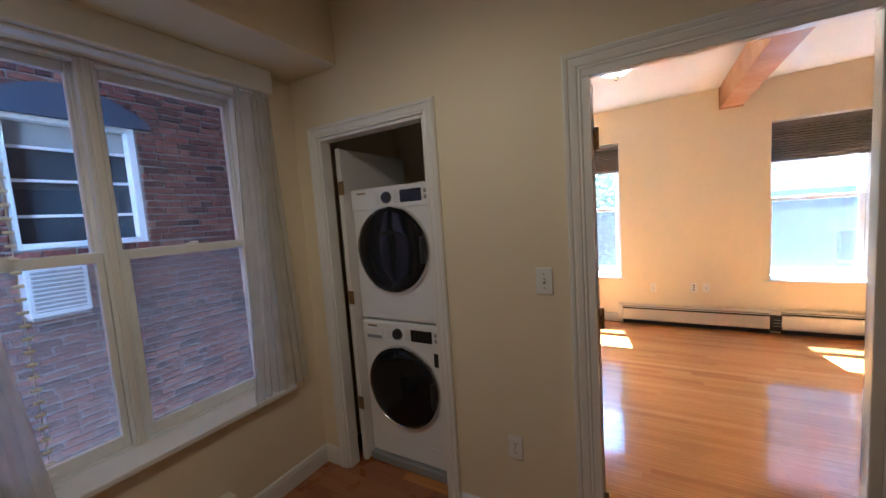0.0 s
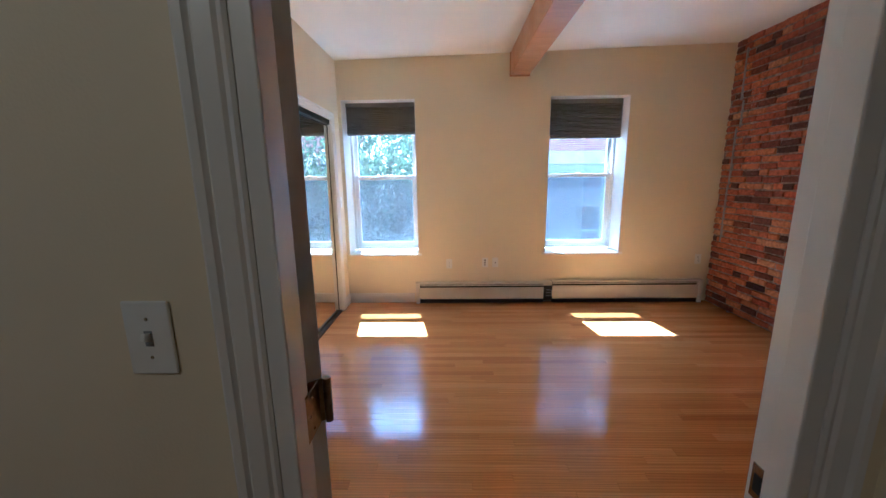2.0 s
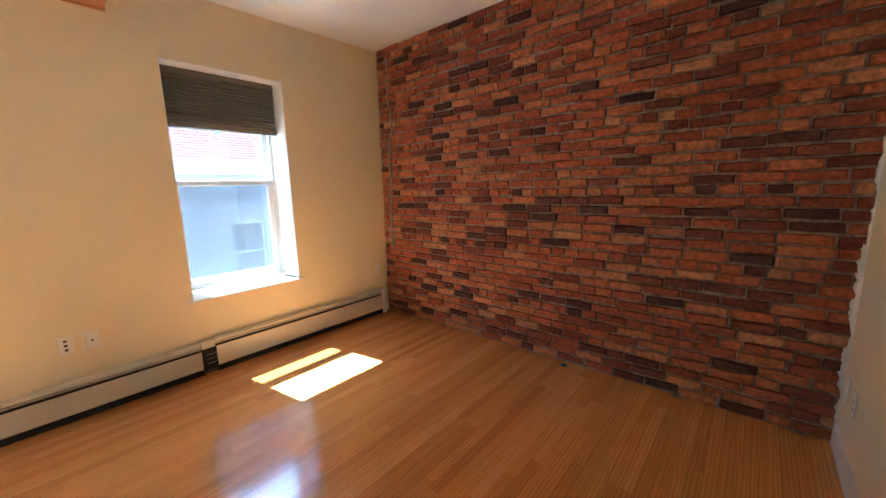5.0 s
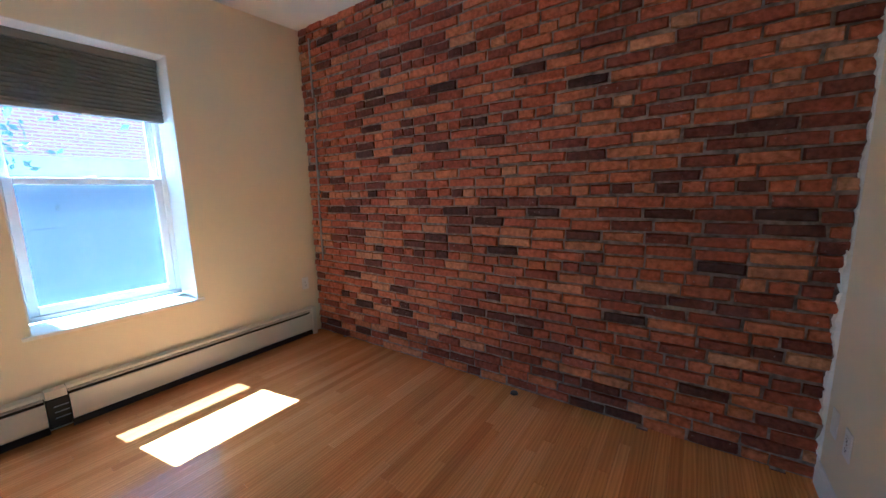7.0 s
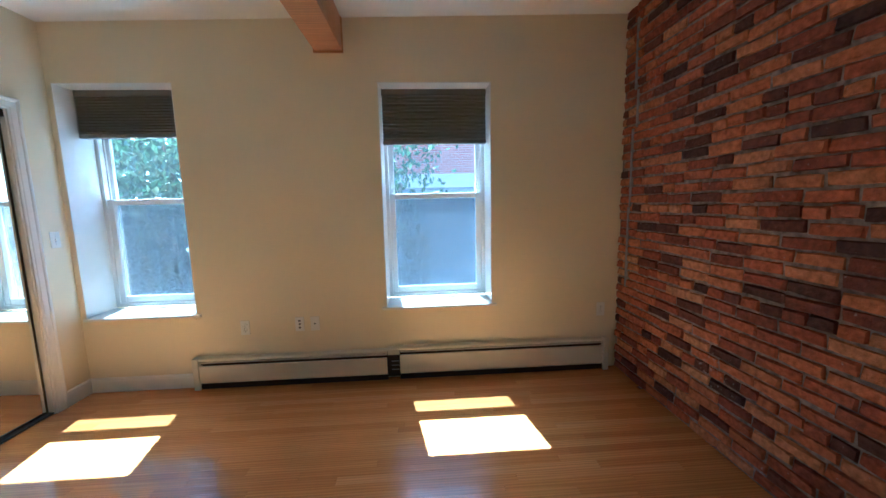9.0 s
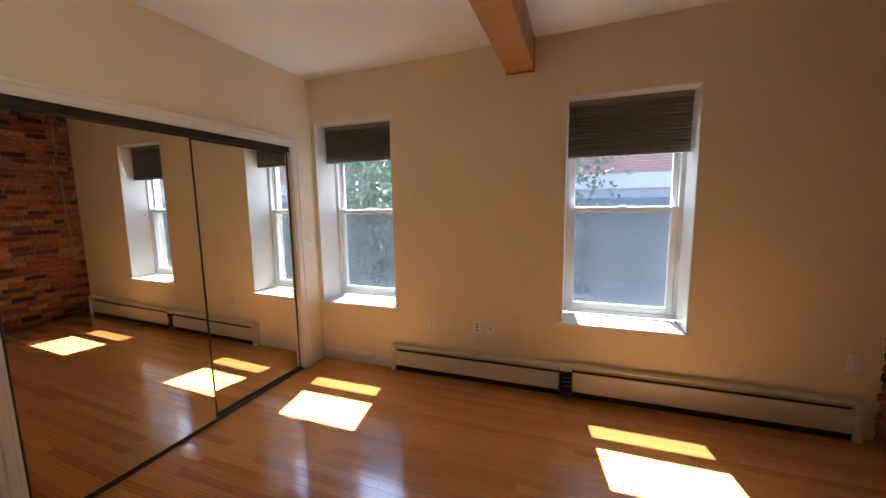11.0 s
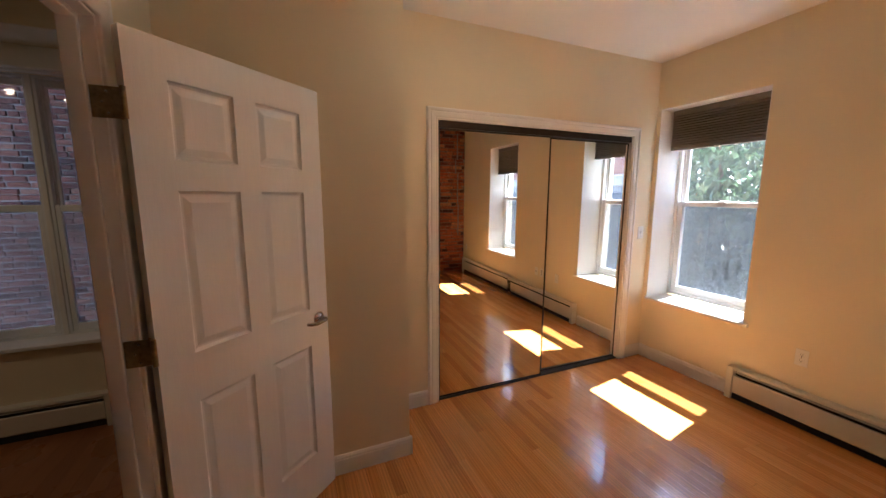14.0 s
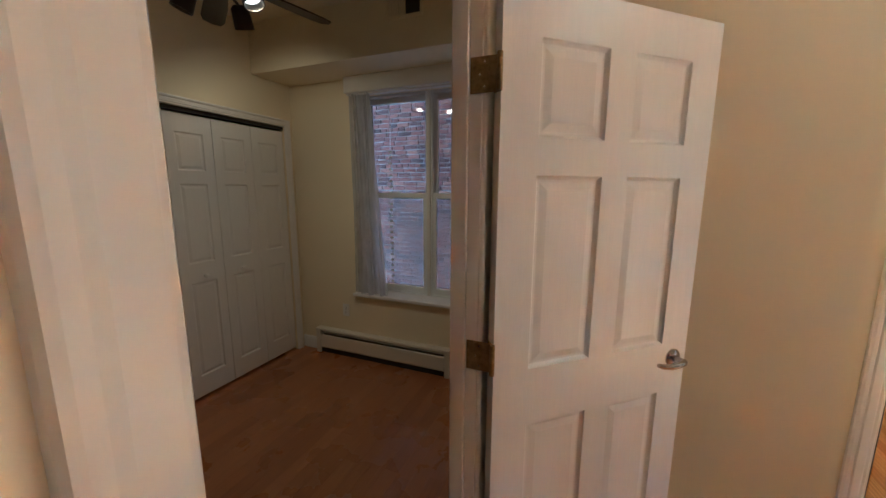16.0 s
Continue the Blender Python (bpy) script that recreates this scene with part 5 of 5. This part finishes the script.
def tree(x, y, h, r, n, seed, label):
    rnd = random.Random(seed)
    th = thing("street_tree", (x, y, -4.46), label, "tree", "street trees")
    pts = [(x + rnd.uniform(-0.1, 0.1) * k, y + rnd.uniform(-0.1, 0.1) * k, -4.46 + h * 0.55 * k / 4) for k in range(5)]
    part("trunk", tube(pts, [0.17, 0.145, 0.125, 0.10, 0.08], 12), M_BARK, th, smooth=True)
    tips = []
    for k in range(15):
        s = Vector(pts[rnd.choice((2, 3, 3, 4, 4))])
        a, up = rnd.uniform(0, 6.283), rnd.uniform(0.15, 1.0)
        e = s + Vector((math.cos(a) * r * rnd.uniform(0.5, 0.95), math.sin(a) * r * rnd.uniform(0.5, 0.95), up * h * 0.42))
        mid = (s + e) / 2 + Vector((0, 0, 0.25))
        part("limb", tube([s, mid, e], [0.06, 0.035, 0.012], 8), M_BARK, th, smooth=True)
        tips += [mid, e, (mid + e) / 2, e + Vector((rnd.uniform(-0.5, 0.5), rnd.uniform(-0.5, 0.5), rnd.uniform(-0.3, 0.6)))]
    verts, faces = [], []
    for _ in range(n):
        c = rnd.choice(tips)
        p = c + Vector((rnd.gauss(0, 0.42), rnd.gauss(0, 0.42), rnd.gauss(0, 0.40)))
        s = rnd.uniform(0.045, 0.095)
        q = Euler((rnd.uniform(0, 6.28), rnd.uniform(0, 6.28), rnd.uniform(0, 6.28))).to_quaternion()
        k = len(verts)
        verts += [p + q @ Vector(v) for v in ((-s, 0, 0), (0, -s * 0.55, s * 0.12), (s, 0, 0), (0, s * 0.55, s * 0.12))]
        faces.append((k, k + 1, k + 2, k + 3))
    me = bpy.data.meshes.new("crown")
    me.from_pydata([tuple(v) for v in verts], [], faces)
    me.materials.append(M_LEAF)
    cr = new("crown", me)
    cr.parent = th
    me.transform(th.matrix_basis.inverted())


tree(-2.0, 8.2, 8.8, 2.6, 20000, 1, "leafy street tree below the bedroom windows")
tree(-4.4, 10.6, 10.2, 3.0, 20000, 2, "leafy street tree along the pavement")
tree(-4.2, 14.0, 13.0, 3.4, 18000, 4, "leafy street tree further along the street")

tree(-9.6, 17.5, 11.0, 3.4, 16000, 5, "leafy street tree before the row houses")
tree(0.8, 7.8, 8.6, 1.1, 3500, 8, "slim leafy street tree near the window")
cable = thing("overhead_cable", (2.0, 8.0, 0.9), "black cable strung across the street", "cable")
part("cable", tube([(-15 + k * 2.0, 8.0, 0.55 + 0.0035 * (k - 11) ** 2 + 0.045 * k) for k in range(23)], 0.012, 8), M_CABLE, cable, smooth=True)

# ---- outside: alley behind the hall window ----
X_N = -3.9
NW = (-0.74, 0.175, 1.50, 2.63)
# neighbour's wall is carried up out of view to cut the sky light
nb = structure("wall_neighbour", pierced("x", X_N - 0.45, X_N - 0.016, (-11, 4.12), (-4.6, 22.0), [NW]), M_NMORTAR, "pale mortar bed of the neighbouring brick wall", "wall")
# two unseen walls, added at the ends to darken the alley
structure("wall_alley_blocker_end", B(X_N - 0.016, -1.621, 3.85, 4.1, -4.6, 22.0), M_FARBRICK, "unseen wall added to keep light out of the alley", "wall")
structure("wall_alley_blocker_rear", B(X_N - 0.016, -1.36, -7.3, -7.0, -4.6, 22.0), M_FARBRICK, "unseen wall added to keep light out of the alley", "wall")
aw = thing("alley_window", (X_N, (NW[0] + NW[1]) / 2, NW[2]), "white sash window with blue arch in the neighbouring wall", "window")
part("glass", B(X_N - 0.16, X_N - 0.14, NW[0], NW[1], NW[2], NW[3]), M_OUTWIN, aw, "dark glass with pale shade")
bm = bmesh.new()
for y0, y1, z0, z1 in ((NW[0], NW[0] + 0.06, NW[2], NW[3]), (NW[1] - 0.06, NW[1], NW[2], NW[3]), (NW[0] + 0.06, NW[1] - 0.06, NW[3] - 0.06, NW[3]), (NW[0] + 0.06, NW[1] - 0.06, NW[2], NW[2] + 0.05)):
    box(bm, X_N - 0.14, X_N - 0.03, y0, y1, z0, z1, bev=0.004)
part("frame", bm, M_VINYL, aw)
for z in (1.78, 2.08, 2.36):
    part("glazing_bar", B(X_N - 0.139, X_N - 0.10, NW[0] + 0.06, NW[1] - 0.06, z - 0.012, z + 0.012), M_VINYL, aw)
part("shade", B(X_N - 0.139, X_N - 0.130, NW[0] + 0.06, NW[1] - 0.06, 2.38, 2.58), M_LIMESTONE, aw, "pale roller shade")
bm = bmesh.new()
ring = []
cy, zc0 = (NW[0] + NW[1]) / 2, NW[3]
for k in range(13):
    u = -1 + 2 * k / 12
    ring.append((cy + u * 0.58, zc0 + 0.04 + 0.24 * (1 - u * u)))
for xx in (X_N - 0.02, X_N + 0.022):
    vs = [bm.verts.new((xx, y, z)) for y, z in ring] + [bm.verts.new((xx, cy + 0.58, zc0 - 0.02)), bm.verts.new((xx, cy - 0.58, zc0 - 0.02))]
    bm.faces.new(vs)
    if xx > X_N:
        for i in range(len(vs)):
            j = (i + 1) % len(vs)
            bm.faces.new((first[i], first[j], vs[j], vs[i]))
    first = vs
part("arch_board", bm, M_BLUEARCH, aw, "dark blue arched board")
ac = thing("air_conditioner", (X_N, -0.565, 0.96), "white window air conditioner on the neighbouring wall", "air conditioner")
part("case", B(X_N + 0.018, X_N + 0.22, -0.75, -0.38, 0.96, 1.36, bev=0.012, seg=2), M_APPL, ac)
part("grille", B(X_N + 0.219, X_N + 0.224, -0.715, -0.415, 1.0, 1.325), M_GREYPL, ac)
for k in range(9):
    part("louvre", B(X_N + 0.222, X_N + 0.228, -0.715, -0.415, 1.01 + k * 0.035, 1.022 + k * 0.035), M_APPL, ac)
part("bracket", B(X_N + 0.018, X_N + 0.20, -0.73, -0.40, 0.935, 0.959), M_GREYPL, ac)

# ---- pieces: bricks and boards ----


def brick_mesh(seed):
    """A worn brick, 1 x 1 x 1, its face at -x, with uneven chamfered edges."""
    rnd = random.Random(seed)
    j = lambda a: rnd.uniform(-a, a)  # noqa: E731
    rear = [(1.0, a, b) for a, b in ((-0.5, -0.5), (0.5, -0.5), (0.5, 0.5), (-0.5, 0.5))]
    mid = [(0.20 + j(0.08), a + j(0.016), b + j(0.07)) for a, b in ((-0.5, -0.46), (0.0, -0.48), (0.5, -0.46), (0.5, 0.46), (0.0, 0.48), (-0.5, 0.46))]
    face = [(0.0 + j(0.10), a + j(0.020), b + j(0.07)) for a, b in ((-0.465, -0.38), (0.0, -0.40), (0.465, -0.38), (0.465, 0.38), (0.0, 0.40), (-0.465, 0.38))]
    me = bpy.data.meshes.new("brick")
    v = face + mid + rear
    f = [(0, 1, 4, 5), (1, 2, 3, 4)]
    for k in range(6):
        f.append((k, (k + 1) % 6, 6 + (k + 1) % 6, 6 + k))
    f += [(6, 7, 13, 12), (7, 8, 13), (8, 9, 14, 13), (9, 10, 14), (10, 11, 15, 14), (11, 6, 12, 15)]
    me.from_pydata(v, [], f)
    return me


def brick_courses(seed, a0, a1, z0, z1, blen, bh, joint, header_every, holes=(), first=0.0):
    """Course by course: centre along the wall, height, length."""
    rnd = random.Random(seed)
    out, z, k = [], z0, 0
    while z + bh * 0.6 < z1:
        head = header_every and k % header_every == header_every - 1
        p = a0 - rnd.uniform(0.0, 0.12) - (blen / 2 if k % 2 else 0)
        while p < a1:
            L = (blen * 0.47 if head else blen) * rnd.uniform(0.92, 1.06)
            if not head and rnd.random() < 0.06:
                L *= 0.5
            q0, q1 = max(p, a0), min(p + L, a1)
            zc = z + bh / 2 + rnd.uniform(-0.0045, 0.0045)
            for h in holes:
                if h[2] < zc < h[3] and h[0] < q1 and h[1] > q0:
                    q0, q1 = (q0, h[0]) if h[0] - q0 > q1 - h[1] else (h[1], q1)
            if q1 - q0 > 0.03:
                out.append(((q0 + q1) / 2, zc, q1 - q0 - 0.0, bh * rnd.uniform(0.94, 1.05), rnd.uniform(-0.004, 0.005)))
            p += L + joint * rnd.uniform(0.8, 1.3)
        z += bh + joint
        k += 1
    return out


def lay_bricks(wall, rows, x, depth, sign, mat, nearest, variants):
    """Bricks on a wall across x; sign +1: their faces look to -x. The nearest are objects of their own, the rest one mesh."""
    for me in variants:
        if not me.materials:
            me.materials.append(mat)
    rnd = random.Random(11)
    own = [r for r in rows if nearest(r)][:300]
    chosen = set(id(r) for r in own)
    for r in own:
        ob = new("brick", rnd.choice(variants))
        ob.parent = wall
        ob.matrix_basis = Matrix.Translation((x + sign * r[4], r[0], r[1])) @ Euler((radians(rnd.uniform(-1.3, 1.3)), 0, 0)).to_matrix().to_4x4() @ Matrix.Diagonal((sign * depth, r[2], r[3], 1))
    verts, faces = [], []
    for r in rows:
        if id(r) in chosen:
            continue
        me = rnd.choice(variants)
        k = len(verts)
        verts += [(x + sign * (v.co.x * depth + r[4]), r[0] + v.co.y * r[2], r[1] + v.co.z * r[3]) for v in me.vertices]
        faces += [tuple(k + i for i in p.vertices) for p in me.polygons]
    me = bpy.data.meshes.new("bricks")
    me.from_pydata(verts, [], faces)
    me.materials.append(mat)
    ob = tagged(new("bricks", me), kind="stuff")
    ob.parent = wall
    return ob


wall_e = bpy.data.objects["wall_east"]
courses = brick_courses(7, Y_DOOR + 0.010, Y_WIN - 0.005, 0.012, 2.78, 0.203, 0.0550, 0.0100, 7)
lay_bricks(wall_e, courses, X_BRICK, 0.055, 1, M_BRICK, lambda r: 1.55 < r[0] < 3.1 and 0.55 < r[1] < 2.4, [brick_mesh(s) for s in range(12)])
rnd = random.Random(21)
bm = bmesh.new()
strip, w = [], 0.016
for k in range(185):
    z = 0.004 + k * 0.015
    w = min(0.030, max(0.004, w + rnd.uniform(-0.008, 0.008)))
    d = rnd.uniform(0.003, 0.009)
    strip.append([bm.verts.new(p) for p in ((X_BRICK + 0.02, Y_DOOR + 0.001, z), (X_BRICK - d, Y_DOOR + 0.001, z), (X_BRICK - d, Y_DOOR + w * 0.7, z), (X_BRICK + 0.012, Y_DOOR + w, z))])
for a, b in zip(strip, strip[1:]):
    for i in range(3):
        bm.faces.new((a[i], a[i + 1], b[i + 1], b[i]))
structure("trim_plaster_edge", bm, M_CEIL, "ragged white plaster edge beside the brick", "plaster")
bm = bmesh.new()
for y0, z0, z1 in ((3.485, 2.20, 2.70), (3.455, 1.93, 2.20), (3.50, 1.35, 1.93), (3.515, 0.72, 1.35)):
    box(bm, X_BRICK - 0.008, X_BRICK + 0.02, y0, y0 + 0.014 + rnd.uniform(0, 0.008), z0, z1 - 0.004, bev=0.003)
structure("trim_mortar_seam", bm, M_NMORTAR, "pale repaired mortar seam in the brick", "mortar")

nrows = brick_courses(9, -5.4, 3.84, -1.4, 6.4, 0.20, 0.058, 0.011, 8, holes=[(NW[0] - 0.01, NW[1] + 0.01, NW[2] - 0.03, NW[3] + 0.02)])
lay_bricks(nb, nrows, X_N, 0.05, -1, M_NBRICK, lambda r: -1.2 < r[0] < 1.2 and 0.3 < r[1] < 2.7, [brick_mesh(s) for s in range(20, 28)])


def plank_mesh():
    me = bpy.data.meshes.new("plank")
    c = 0.5
    top = [(x, y, 0.0) for x, y in ((-c, -c), (c, -c), (c, c), (-c, c))]
    k = 0.003
    v = [(x * (1 - 0.0012), y * (1 - 2 * k), 0.0) for x, y, _ in top] + [(x, y, -0.0006) for x, y, _ in top] + [(x, y, -0.012) for x, y, _ in top]
    f = [(0, 1, 2, 3)]
    for a in (0, 4):
        for i in range(4):
            j = (i + 1) % 4
            f.append((a + i, a + 4 + i, a + 4 + j, a + j))
    me.from_pydata(v, [], f)
    return me


def lay_floor(floor, seed, x0, x1, y0, y1, width, lens, mat, limit):
    rnd = random.Random(seed)
    me = plank_mesh()
    me.materials.append(mat)
    boards, y = [], y0
    while y < y1 - 0.004:
        w = min(width, y1 - y)
        x = x0 - rnd.uniform(0, lens[1] * 0.8)
        while x < x1:
            L = rnd.uniform(*lens)
            a, b = max(x, x0), min(x + L, x1)
            if b - a > 0.05:
                boards.append(((a + b) / 2, y + w / 2, b - a - 0.0005, w - 0.0006))
            x += L
        y += w
    own = boards[:limit]
    for bx, by, L, w in own:
        ob = new("plank", me)
        ob.parent = floor
        ob.matrix_basis = Matrix.Translation((bx, by, rnd.uniform(-0.00005, 0.00005))) @ Matrix.Diagonal((L, w, 1, 1))
    verts, faces = [], []
    for bx, by, L, w in boards[limit:]:
        k = len(verts)
        dz = rnd.uniform(-0.00005, 0.00005)
        verts += [(bx + v.co.x * L, by + v.co.y * w, v.co.z + dz) for v in me.vertices]
        faces += [tuple(k + i for i in p.vertices) for p in me.polygons]
    if verts:
        rest = bpy.data.meshes.new("planks")
        rest.from_pydata(verts, [], faces)
        rest.materials.append(mat)
        ob = tagged(new("planks", rest), kind="stuff")
        ob.parent = floor


floor_a = structure("floor", B(-1.0, 3.62, 0.06, 3.72, -0.30, -0.0115), M_DARKWOOD, "glossy honey oak strip floor", "floor")
lay_floor(floor_a, 4, -0.80, 3.55, 0.06, 3.66, 0.0572, (0.55, 1.45), M_OAK, 300)
floor_b = structure("floor_hall", B(-1.36, 1.45, -2.9, 0.06, -0.30, -0.0115), M_DARKWOOD, "reddish brown hall floor boards", "floor")
lay_floor(floor_b, 6, -1.36, 1.45, -2.85, 0.0595, 0.083, (0.6, 1.3), M_HALLFLOOR, 300)
structure("floor_laundry", B(-1.36, -0.33, 0.0605, 1.05, -0.30, -0.001), M_HALLFLOOR, "reddish brown laundry closet floor", "floor")
structure("floor_base", B(-1.62, 3.9, -2.95, 4.12, -0.45, -0.301), M_ROOF, "floor slab below the rooms", "floor")
